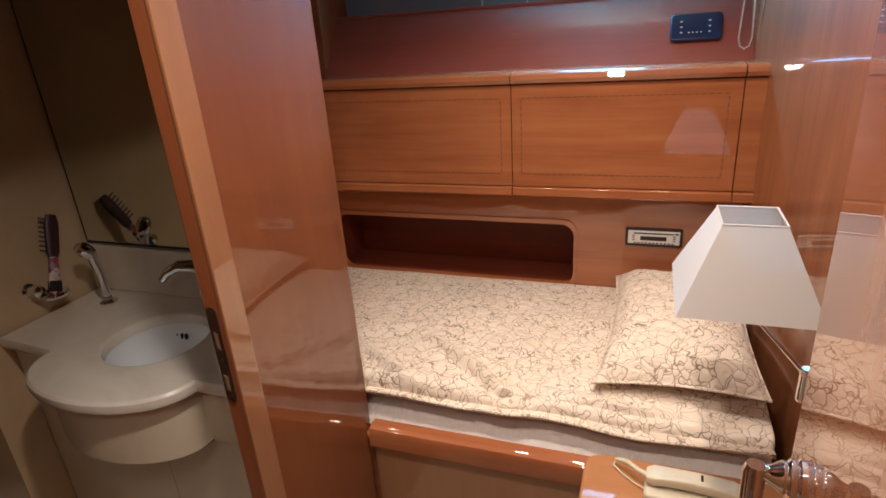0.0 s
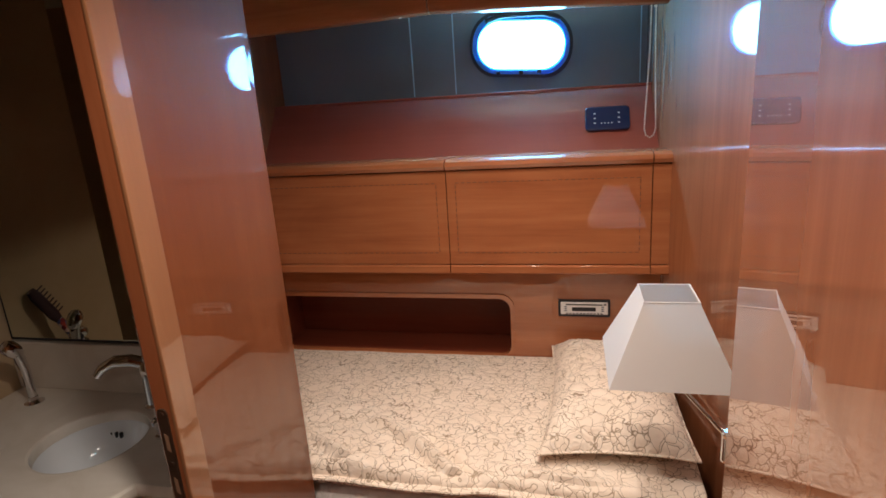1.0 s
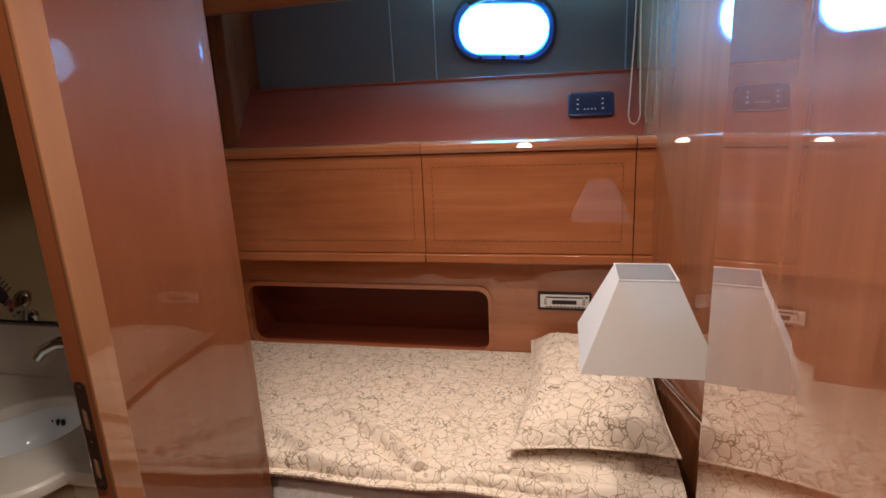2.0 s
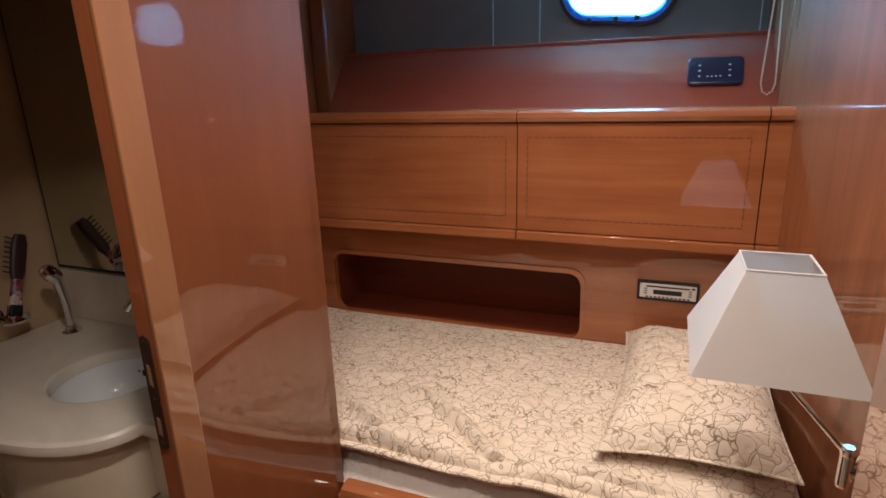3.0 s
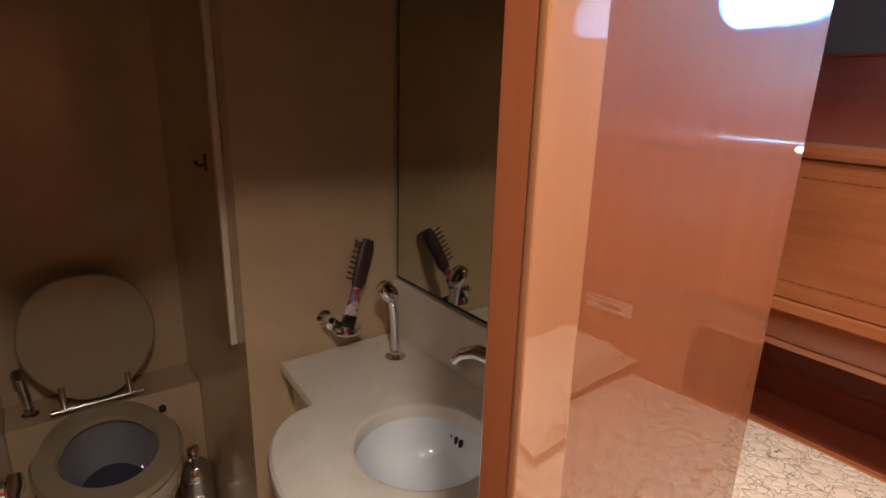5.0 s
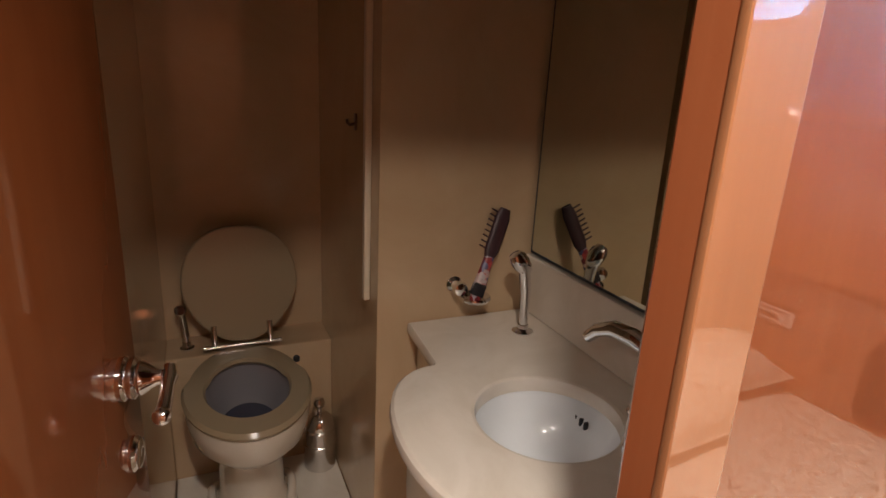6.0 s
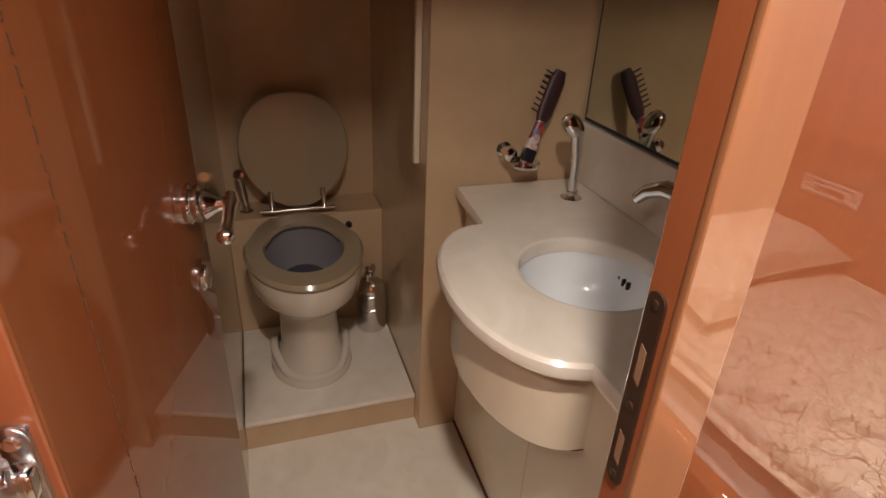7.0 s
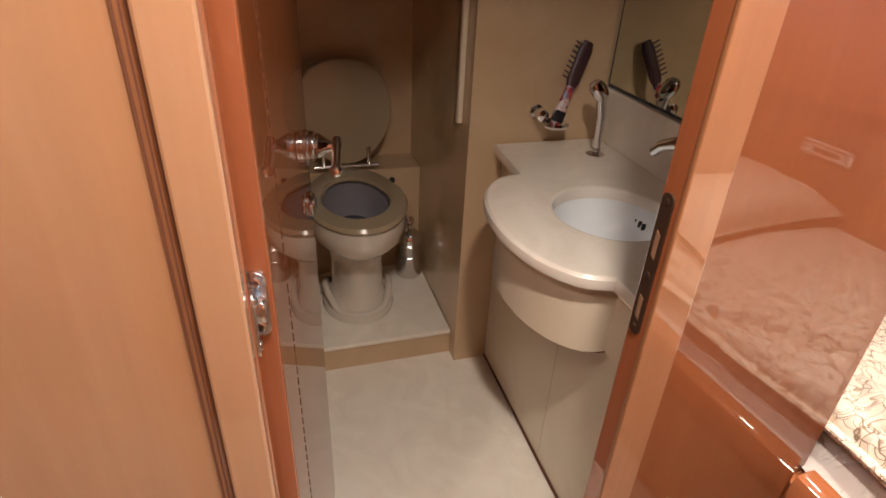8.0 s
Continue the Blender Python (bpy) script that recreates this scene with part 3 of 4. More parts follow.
def pillow():
    """A soft oblong pillow with drawn-out corners and a piped flange."""
    bm = bmesh.new()
    n = 44
    hx, hy = 0.203, 0.350
    rows = {}
    for side in (1, -1):
        for i in range(n + 1):
            for j in range(n + 1):
                u, v = -1 + 2 * i / n, -1 + 2 * j / n
                edge = max(abs(u), abs(v)) > 0.999
                if side < 0 and edge:
                    rows[side, i, j] = rows[1, i, j]
                    continue
                cu = 1 - 0.10 * (1 - v * v)
                cv = 1 - 0.07 * (1 - u * u)
                t = max(0.0, (1 - u ** 4) * (1 - v ** 4)) ** 0.55
                z = side * (0.086 if side > 0 else 0.012) * t
                z += 0.012 * noise.noise(Vector((u * 2.5, v * 3.5, side))) * t + 0.010 * noise.noise(Vector((u * 5 + v * 3, v * 9, side))) * t ** 0.5
                rows[side, i, j] = bm.verts.new((u * hx * cu, v * hy * cv, z))
        for i in range(n):
            for j in range(n):
                q = [rows[side, i, j], rows[side, i + 1, j], rows[side, i + 1, j + 1], rows[side, i, j + 1]]
                bm.faces.new(q if side > 0 else q[::-1])
    return bm


pil = thing("pillow", "cream pillow with brown scribbled loops and piped edge", "pillow", (-0.078, 2.130, 0.545), -1.0)
pil.rotation_euler = (radians(-1), radians(-3), radians(-1.5))
part("cushion", pillow(), DUVET, pil)
rim = []
for k in range(160):
    a = k / 160 * 4
    s, f = int(a), (a % 1) * 2 - 1
    u, v = [(f, -1), (1, f), (-f, 1), (-1, -f)][s]
    rim.append((u * 0.205 * (1 - 0.10 * (1 - v * v)), v * 0.352 * (1 - 0.07 * (1 - u * u)), 0.0))
part("piping", tube(rim + rim[:1], 0.0035, 6), DUVET, pil, "corded edge")

# ---- stereo and switch panel ----
st = thing("car_stereo", "silver car stereo in a black frame in the hull lining", "stereo", (-0.155, HULL, 0.691))
part("frame", holed(round_rect(-0.094, 0.094, -0.034, 0.032, 0.004, 3), round_rect(-0.086, 0.086, -0.026, 0.024, 0.003, 3), -0.008, 0.004), BLACK, st)
part("face", box(-0.0855, 0.0855, -0.011, 0.003, -0.0255, 0.0235, 0.003), SILVER, st)
part("display", box(-0.044, 0.042, -0.0125, -0.010, -0.011, 0.004), BLACK, st, "dark display")
part("slot", box(-0.066, 0.066, -0.0125, -0.010, 0.0125, 0.0165), BLACK, st, "dark disc slot")
part("release", box(0.070, 0.080, -0.0125, -0.010, 0.0125, 0.0185, 0.001), BLACK, st)
for k in range(11):
    part("button", box(-0.066 + k * 0.0125, -0.058 + k * 0.0125, -0.0125, -0.010, -0.0225, -0.0190), BLACK, st)
for x in (-0.072, 0.062):
    for z in (-0.012, -0.004, 0.004):
        part("button", box(x, x + 0.010, -0.0130, -0.010, z, z + 0.004, 0.001), GREY_WINDOW, st)

slope = math.degrees(math.atan2(1.480 - 1.2625, 0.16))
sp = thing("control_panel", "dark blue climate control panel with small lit symbols", "control panel", (-0.070, 2.648, 1.3623))
sp.rotation_euler = (radians(slope), 0, 0)
part("housing", prism([(x, z) for x, z in round_rect(-0.079, 0.079, -0.050, 0.050, 0.016, 5)], 0.0, 0.016, 0.005), NAVY, sp)
DIM = mat("lit_symbols", (0.16, 0.22, 0.32), 0.5)
main(DIM).inputs["Emission Color"].default_value = (0.6, 0.75, 0.9, 1)
main(DIM).inputs["Emission Strength"].default_value = 0.25
for x in (-0.045, 0.040):
    for z in (-0.022, -0.002, 0.018):
        part("symbol", box(x - 0.0035, x + 0.0035, z - 0.0022, z + 0.0022, 0.0155, 0.0166), DIM, sp)
for k in range(4):
    part("symbol", box(-0.024 + k * 0.012, -0.019 + k * 0.012, -0.025, -0.0215, 0.0155, 0.0166), DIM, sp)

chain = thing("blind_chain", "white beaded pull chain hanging beside the window", "blind chain", (0.073, 2.60, 1.288))
loop = [(0.006, 0, 0.62), (0.010, 0, 0.30), (0.018, 0, 0.07), (0.019, 0, 0.04), (0.013, 0, 0.017), (0.0, 0, 0.008), (-0.013, 0, 0.017), (-0.019, 0, 0.04), (-0.018, 0, 0.07), (-0.008, 0, 0.30), (-0.005, 0, 0.62)]
bm = bmesh.new()
for a, b in zip(loop, loop[1:]):
    a, b = Vector(a), Vector(b)
    cnt = max(1, int((b - a).length / 0.0065))
    for k in range(cnt):
        bmesh.ops.create_icosphere(bm, subdivisions=1, radius=0.0033, matrix=Matrix.Translation(a + (b - a) * k / cnt))
part("bead_string", bm, CORD, chain)
part("connector", tube([(0.007, 0, 0.44), (0.007, 0, 0.46)], 0.005), CORD, chain, "small white connector")

# ---- reading lamp ----
lamp_ob = thing("wall_lamp", "swing-arm chrome wall lamp with a white pyramid shade", "wall lamp", (0.000, 1.645, 0.897), 0)
bm = bmesh.new()
for zz, hx, hy in ((0.0, 0.125, 0.128), (0.163, 0.054, 0.056)):
    for kk in (1.0, 0.985):
        for sx, sy in ((1, 1), (-1, 1), (-1, -1), (1, -1)):
            bm.verts.new((sx * hx * kk, sy * hy * kk, zz))
bm.verts.ensure_lookup_table()
vs = bm.verts
for k in range(4):
    j = (k + 1) % 4
    bm.faces.new((vs[k], vs[j], vs[8 + j], vs[8 + k]))
    bm.faces.new((vs[4 + j], vs[4 + k], vs[12 + k], vs[12 + j]))
    bm.faces.new((vs[k], vs[4 + k], vs[4 + j], vs[j]))
    bm.faces.new((vs[8 + k], vs[8 + j], vs[12 + j], vs[12 + k]))
shade = part("shade", bm, SHADE, lamp_ob, "white fabric pyramid shade", False)
part("shade_rim", tube([(0.054, 0.056, 0.163), (-0.054, 0.056, 0.163), (-0.054, -0.056, 0.163), (0.054, -0.056, 0.163), (0.054, 0.056, 0.163)], 0.0022, 6), SHADE, shade, "folded top edge")
part("arm", tube([(0.108, -0.102, -0.105), (0.06, -0.07, -0.06), (0.01, -0.02, -0.018), (0.0, 0.0, 0.02)], 0.005), CHROME, lamp_ob, "chrome arm")
part("arm", tube([(0.108, -0.090, -0.112), (0.062, -0.058, -0.067), (0.014, -0.010, -0.026), (0.004, 0.006, 0.01)], 0.004), CHROME, lamp_ob, "chrome arm")
part("pivot", lathe([(0.010, -0.165), (0.011, -0.160), (0.011, -0.108), (0.012, -0.106), (0.012, -0.098), (0.008, -0.094)], Matrix.Translation((0.110, -0.103, 0)), 20), CHROME, lamp_ob, "chrome pivot sleeve")
part("wall_plate", lathe([(0.024, 0), (0.024, 0.004), (0.012, 0.010), (0.010, 0.024)], pose(0.132, -0.103, -0.135, 0, -90), 24), CHROME, lamp_ob, "round chrome wall plate")
part("socket", lathe([(0.012, 0.0), (0.014, 0.01), (0.014, 0.05), (0.010, 0.06)], Matrix.Translation((0, 0, 0.0)), 16), PHONE, lamp_ob, "bulb socket")
part("bulb", lathe([(0.008, 0.06), (0.014, 0.075), (0.018, 0.10), (0.012, 0.125), (0.002, 0.132)], Matrix(), 16), CERAMIC, lamp_ob, "unlit white bulb")

# ---- nightstand and telephone ----
ns = thing("nightstand", "small cherry nightstand with rounded corners beside the berth", "nightstand")
out = [(0.180, 1.594), (-0.245, 1.594)] + arc(-0.245, 1.554, 0.040, 0.040, 90, 180, 6) + arc(-0.205, 1.35, 0.080, 0.080, 180, 270, 8) + [(0.205, 1.27)]
part("body", prism(out, -0.004, 0.411), CHERRY_PALE, ns)
part("top", prism([(x - (0.006 if x < 0 else 0), y + (0.058 if y > 1.5 else -0.006)) for x, y in out], 0.4115, 0.4262, 0.005), PALE_SATIN, ns, "rounded pale cherry top")

ph = thing("telephone", "aged white corded telephone lying on the nightstand", "telephone", (-0.055, 1.565, 0.4265), -3)
part("base", box(-0.098, 0.10, -0.046, 0.046, 0.0, 0.022, 0.008, 3), PHONE, ph)
grip = []
for k in range(13):
    x = -0.095 + 0.195 * k / 12
    swell = abs(2 * k / 12 - 1) ** 2.5
    half, low, top = 0.021 + 0.005 * swell, 0.030 - 0.006 * swell, 0.050 + 0.007 * math.sin(math.pi * k / 12)
    pinch = 0.72 if k in (0, 12) else 1.0
    grip.append([(x, half * pinch * math.copysign(abs(math.cos(a)) ** 0.45, math.cos(a)), (low + top) / 2 + pinch * (top - low) / 2 * math.copysign(abs(math.sin(a)) ** 0.45, math.sin(a))) for a in (2 * math.pi * q / 20 for q in range(20))])
part("handset", loft(grip), PHONE, ph, "flat-backed white handset")
part("key_slot", box(0.016, 0.021, -0.008, 0.010, 0.0560, 0.0580), BLACK, ph, "dark slot")
cord = [Vector((-0.092, 0.0, 0.034)), Vector((-0.115, 0.016, 0.030)), Vector((-0.138, 0.036, 0.028)), Vector((-0.158, 0.046, 0.022)), Vector((-0.166, 0.050, 0.016))]
part("cord", tube(cord, [0.0065, 0.006, 0.006, 0.0055, 0.004], 10), PHONE, ph, "thick white cord")
thin = [Vector((-0.166, 0.050, 0.016)), Vector((-0.170, 0.042, 0.008)), Vector((-0.150, 0.022, 0.004)), Vector((-0.120, 0.0, 0.004)), Vector((-0.096, -0.015, 0.008))]
part("thin_lead", tube(thin, 0.0018, 8), PHONE, ph, "thin white lead")


# ---- doors and handles ----
def handle(parent, at, out, along, drop, straight=False):
    """A turned chrome rosette standing out from a door, with a lever across its end. out and along are directions; drop bends the lever down."""
    z = Vector(out).normalized()
    x = Vector(along).normalized()
    m = Matrix((x, z.cross(x), z)).transposed().to_4x4()
    m.translation = at
    h = part("rosette", lathe([(0.026, 0.0), (0.027, 0.006), (0.023, 0.009), (0.025, 0.013), (0.025, 0.017), (0.020, 0.020), (0.021, 0.024), (0.019, 0.028), (0.013, 0.036), (0.010, 0.042), (0.009, 0.046), (0.011, 0.049)], m, 28), CHROME, parent, "turned chrome rosette")
    p0 = Vector(at) + z * 0.054
    pts = [p0 - x * 0.010 + Vector((0, 0, 0.010)), p0, p0 + x * 0.012 - Vector((0, 0, drop * 0.2)), p0 + x * 0.026 - Vector((0, 0, drop * 0.6)), p0 + x * 0.050 - Vector((0, 0, drop))]
    thick = [0.007, 0.010, 0.008, 0.008, 0.009]
    if straight:
        pts = [p0 + Vector((0, 0, 0.010)), p0, p0 + x * 0.004 - Vector((0, 0, 0.03)), p0 + x * 0.010 - Vector((0, 0, 0.062)), p0 + x * 0.016 - Vector((0, 0, 0.078))]
        thick = [0.011, 0.0135, 0.0135, 0.0125, 0.010]
    part("lever", tube(pts, thick, 16), CHROME, h, "chrome lever")
    b = bmesh.new()
    bmesh.ops.create_uvsphere(b, u_segments=18, v_segments=12, radius=0.0108, matrix=Matrix.Translation(pts[-1]))
    part("lever_end", b, CHROME, h, "round chrome end")
    return h


# bathroom door, swung open into the bathroom
DA = 9.8
bd = thing("bathroom_door", "glossy dark cherry door with dashed inlay, open inwards", "door", (PX - 0.073, LJ + 0.002, FLOOR), 180 - DA)
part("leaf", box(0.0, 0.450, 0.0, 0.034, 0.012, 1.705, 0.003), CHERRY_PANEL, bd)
part("lipping", box(-0.004, -0.0003, 0.0005, 0.0335, 0.013, 1.704, 0.001), CHERRY_RED, bd, "reddish solid lipping along the hinge edge")
# (door space: x from hinge to free edge; the side seen from the opening is y = 0)
bm = bmesh.new()
k = 0.10
while k < 1.56:
    box(0.0909, 0.0931, -0.0008, 0.002, k, k + 0.013, 0, 2, bm)
    k += 0.020
part("inlay", bm, INLAY, bd, "dashed dark inlay line", False)
handle(bd, (0.386, 0.0, 0.936 - FLOOR), (0, -1, 0), (-1, 0, 0), 0.024)
part("thumb_turn", lathe([(0.022, 0), (0.023, 0.004), (0.018, 0.008), (0.019, 0.010), (0.012, 0.012), (0.004, 0.011)], pose(0.396, 0.0, 0.825 - FLOOR, 90), 24), CHROME, bd, "round chrome thumb turn")

hg = thing("concealed_hinge", "polished steel two-leaf hinge with screws in the door lining", "hinge", (-0.9405, 0.7145, 0.900), -102)
part("body", box(-0.010, 0.010, -0.024, -0.0005, -0.040, 0.040, 0.003), STEEL, hg)


def hinge_leaf(name):
    bm = prism(round_rect(-0.0125, 0.0125, -0.042, 0.042, 0.012, 6), 0, 0.004, 0.0012)
    for v in bm.verts:
        v.co = Vector((v.co.x, v.co.z, v.co.y))
    lf = part(name, bm, STEEL, hg)
    for q in (-1, 1):
        part("screw", lathe([(0.0065, 0), (0.0065, 0.0052), (0.005, 0.0062), (0.002, 0.0052)], pose(0, 0, q * 0.029, -90), 16), CHROME, lf, "countersunk screw")
    return lf


hinge_leaf("door_leaf")
hinge_leaf("jamb_leaf").matrix_local = hg.matrix_world.inverted() @ pose(-0.917, LJ - 0.0213, 0.890)
part("knuckle", box(-0.011, 0.006, 0.001, 0.017, -0.017, 0.012, 0.005, 3), CHROME, hg, "bright knuckle link")
part("knuckle", tube([(0.006, 0.010, -0.004), (0.016, 0.018, -0.008), (0.024, 0.020, -0.010)], [0.009, 0.009, 0.007], 12), CHROME, hg, "bright knuckle link")

sk = thing("strike_plate", "dark bronze door strike plate with two openings", "strike plate", (-0.8625, 1.1520, 0.934), 0)


def strike_part(outline, t0, t1):
    bm = prism(outline, t0, t1)
    for v in bm.verts:
        v.co = Vector((v.co.x, -v.co.z, v.co.y))
    return bm


part("plate", strike_part(round_rect(-0.0095, 0.0095, -0.094, 0.094, 0.009, 6), 0.0, 0.0025), BRONZE, sk)
PALE_HOLE = mat("raw_wood_pocket", (0.24, 0.13, 0.075), 0.7)
part("latch_opening", strike_part([(-0.0035, 0.016), (0.0035, 0.012), (0.0035, 0.044), (-0.0035, 0.048)], 0.0022, 0.0030), PALE_HOLE, sk, "pale wood behind the latch opening")
part("bolt_opening", strike_part([(-0.0035, -0.068), (0.0035, -0.072), (0.0035, -0.042), (-0.0035, -0.038)], 0.0022, 0.0030), PALE_HOLE, sk, "pale wood behind the bolt opening")
for z in (0.084, -0.010, -0.084):
    part("screw", lathe([(0.004, 0.0024), (0.004, 0.0034), (0.0025, 0.0038)], pose(0, 0, z, 90), 12), BRONZE, sk)

# cabin entry door, open against the head bulkhead
EA = 7.0
ed = thing("cabin_door", "glossy cherry cabin door standing open with chrome lever", "door", (0.028, 1.252, 0.0), 90 - EA)
part("leaf", box(-0.70, 0.0, -0.036, 0.0, 0.012, 1.86, 0.003), CHERRY, ed)
handle(ed, (-0.118, 0.0, 0.890), (0, 1, 0), (-1, 0, 0), 0.02, True)

# ---- bathroom ----
pf = thing("toilet_platform", "raised cream stone step under the toilet", "platform")
part("riser", box(-2.299, -1.855, 0.776, NICHE - 0.001, FLOOR, 0.050), IVORY, pf)
part("slab", box(-2.299, -1.845, 0.777, NICHE - 0.002, 0.0505, 0.066, 0.004), TILE, pf, "cream stone slab")
setting("trim_niche_strip", box(-1.882, -1.862, NICHE - 0.016, NICHE - 0.0005, 0.778, CEIL, 0.003), IVORY_DOOR, "narrow cream vertical edge strip", "trim", True)

tl = thing("toilet", "bone-coloured ceramic marine toilet with raised lid", "toilet", (-2.072, 0.985, 0.066))


def oval(cx, a, b, z, n=40, back=1.0):
    out = []
    for k in range(n):
        t = 2 * math.pi * k / n
        x = math.cos(t)
        out.append((cx + (a if x > 0 else a * back) * x, b * math.sin(t) * (1 - 0.06 * (x < -0.3)), z))
    return out


part("pedestal", loft([oval(-0.02, 0.142, 0.108, 0.0), oval(-0.02, 0.142, 0.107, 0.03), oval(-0.02, 0.128, 0.096, 0.05), oval(-0.02, 0.118, 0.088, 0.10), oval(-0.018, 0.120, 0.088, 0.20), oval(-0.01, 0.135, 0.100, 0.25)]), TOILET, tl)
part("bowl", loft([oval(-0.03, 0.13, 0.09, 0.245), oval(0.0, 0.185, 0.120, 0.285), oval(0.012, 0.220, 0.152, 0.33), oval(0.012, 0.230, 0.160, 0.375), oval(0.012, 0.228, 0.158, 0.400), oval(0.012, 0.172, 0.122, 0.402), oval(0.012, 0.164, 0.116, 0.35), oval(0.0, 0.125, 0.085, 0.265), oval(0.0, 0.06, 0.04, 0.250)]), TOILET, tl)
part("bowl_lining", loft([oval(0.012, 0.168, 0.118, 0.399), oval(0.012, 0.160, 0.112, 0.352), oval(0.0, 0.122, 0.082, 0.276), oval(0.0, 0.075, 0.050, 0.262)], "end"), BOWL, tl, "inside of the bowl, greyed for its shade")
part("water", prism([(x, y) for x, y, z in oval(0.0, 0.124, 0.084, 0.0)], 0.286, 0.288), WATER, tl, "dark still water")
ring = loft([oval(0.005, 0.240, 0.163, 0.406), oval(0.005, 0.242, 0.165, 0.413), oval(0.005, 0.234, 0.158, 0.423), oval(0.012, 0.158, 0.112, 0.423), oval(0.012, 0.150, 0.106, 0.415), oval(0.012, 0.156, 0.110, 0.406), oval(0.005, 0.240, 0.163, 0.406)], False)
part("seat", ring, SEATMAT, tl, "beige toilet seat")


def lid_mesh():
    o = []
    for k in range(44):
        t = 2 * math.pi * k / 44
        u, v = math.cos(t), math.sin(t)
        u = math.copysign(abs(u) ** 0.84, u)
        o.append((0.166 * u * (1 - 0.28 * max(0, -v) ** 1.5), 0.175 + 0.168 * (abs(v) ** 0.92) * (1 if v > 0 else -1)))
    return prism(o, -0.011, 0.011, 0.006)


lid = part("lid", lid_mesh(), SEATMAT, tl, "raised beige toilet lid")
lid.matrix_local = Matrix.Translation((-0.245, 0.012, 0.425)) @ Matrix.Rotation(radians(-9), 4, "Y") @ Matrix.Diagonal((1, 1, 1.06, 1)) @ Matrix(((0, 0, 1, 0), (1, 0, 0, 0), (0, 1, 0, 0), (0, 0, 0, 1)))
part("hinge_bar", tube([(-0.222, -0.105, 0.432), (-0.222, 0.120, 0.432)], 0.006), STEEL, tl, "steel hinge bar")
for y in (-0.072, 0.088):
    part("hinge_arm", tube([(-0.222, y, 0.430), (-0.238, y, 0.455), (-0.245, y, 0.492)], [0.008, 0.008, 0.009]), STEEL, tl, "steel hinge arm")
part("foot_flange", loft([oval(-0.02, 0.150, 0.124, 0.0), oval(-0.02, 0.152, 0.126, 0.008), oval(-0.02, 0.148, 0.122, 0.026), oval(-0.02, 0.132, 0.104, 0.032)]), TOILET, tl, "moulded foot flange")
ridge = [(-0.02 + 0.136 * math.cos(radians(t)), 0.110 * math.sin(radians(t)), 0.030 + 0.045 * max(0.0, -math.cos(radians(t * 2)))) for t in range(-130, 131, 10)]
part("foot_ridge", tube(ridge, 0.0125, 10), TOILET, tl, "raised moulded ridge of the foot")
part("cap", lathe([(0.010, 0), (0.010, 0.012), (0.006, 0.016)], pose(-0.13, 0.150, 0.40), 14), BLACK, tl, "dark cap")

bb = thing("brush_canister", "chrome toilet brush canister standing by the toilet", "toilet brush", (-2.225, 1.205, 0.066))
bb.scale = (1.0, 1.0, 1.17)
part("canister", lathe([(0.046, 0.0), (0.050, 0.004), (0.050, 0.068), (0.053, 0.071), (0.053, 0.078), (0.050, 0.081), (0.049, 0.118), (0.044, 0.124)], Matrix(), 32), STEEL, bb)
part("lid", lathe([(0.046, 0.124), (0.047, 0.128), (0.040, 0.148), (0.026, 0.162), (0.010, 0.168)], Matrix(), 28), CHROME, bb, "domed chrome lid")
part("knob", lathe([(0.007, 0.166), (0.007, 0.178), (0.015, 0.186), (0.018, 0.196), (0.014, 0.207), (0.004, 0.211)], Matrix(), 20), CHROME, bb, "round chrome knob")

bs = thing("bidet_spray", "chrome bidet hand spray on the ledge", "hand shower", (-2.36, 0.835, 0.474))
part("base", lathe([(0.020, 0), (0.021, 0.006), (0.014, 0.010), (0.012, 0.024)]), CHROME, bs)
part("grip", tube([(0, 0, 0.02), (0, -0.002, 0.06), (0, -0.006, 0.10), (0.006, -0.010, 0.125)], [0.010, 0.011, 0.011, 0.013]), CHROME, bs)
part("head", lathe([(0.011, 0), (0.017, 0.01), (0.017, 0.022), (0.014, 0.026)], pose(0.0, -0.010, 0.128, 0, 70, 0), 18), CHROME, bs)

wh = thing("wall_hook", "small dark metal hook on the ivory recess wall", "hook", (-2.00, NICHE - 0.0005, 1.172))
part("plate", box(-0.008, 0.008, -0.004, 0.0, -0.004, 0.036, 0.0015), BRONZE, wh)
part("peg", tube([(0, -0.003, 0.012), (0, -0.016, 0.008), (0, -0.022, 0.014), (0, -0.023, 0.022)], [0.004, 0.0035, 0.0035, 0.004], 10), BRONZE, wh, "bent hook")

# vanity
BX, BY, BR = -1.352, 1.440, 0.128
UP = 0.017
van = thing("vanity_unit", "ivory bow-fronted bathroom vanity unit", "vanity")
bow = lambda a, b, y: [(-1.35 + a * math.cos(radians(t)), y - b * abs(math.sin(radians(t))) ** 0.9) for t in range(180, 361, 9)]
apron = [(-1.800, 1.645), (-1.800, 1.365), (-1.580, 1.355)] + bow(0.215, 0.130, 1.332) + [(-1.115, 1.332), (-0.934, 1.332), (-0.934, 1.645)]
inner = [(BX + (x - BX) * 0.94, 1.50 + (y - 1.50) * 0.94) for x, y in apron]
front = bmesh.new()
rows = [[front.verts.new((x, y, z)) for x, y in o] for o, z in ((apron, 0.547), (apron, 0.705), (inner, 0.705), (inner, 0.547))]
for a, b in zip(rows, rows[1:] + rows[:1]):
    for k in range(len(apron)):
        front.faces.new((a[k], a[(k + 1) % len(apron)], b[(k + 1) % len(apron)], b[k]))
part("curved_front", front, IVORY_DOOR, van, "bowed ivory drawer front")
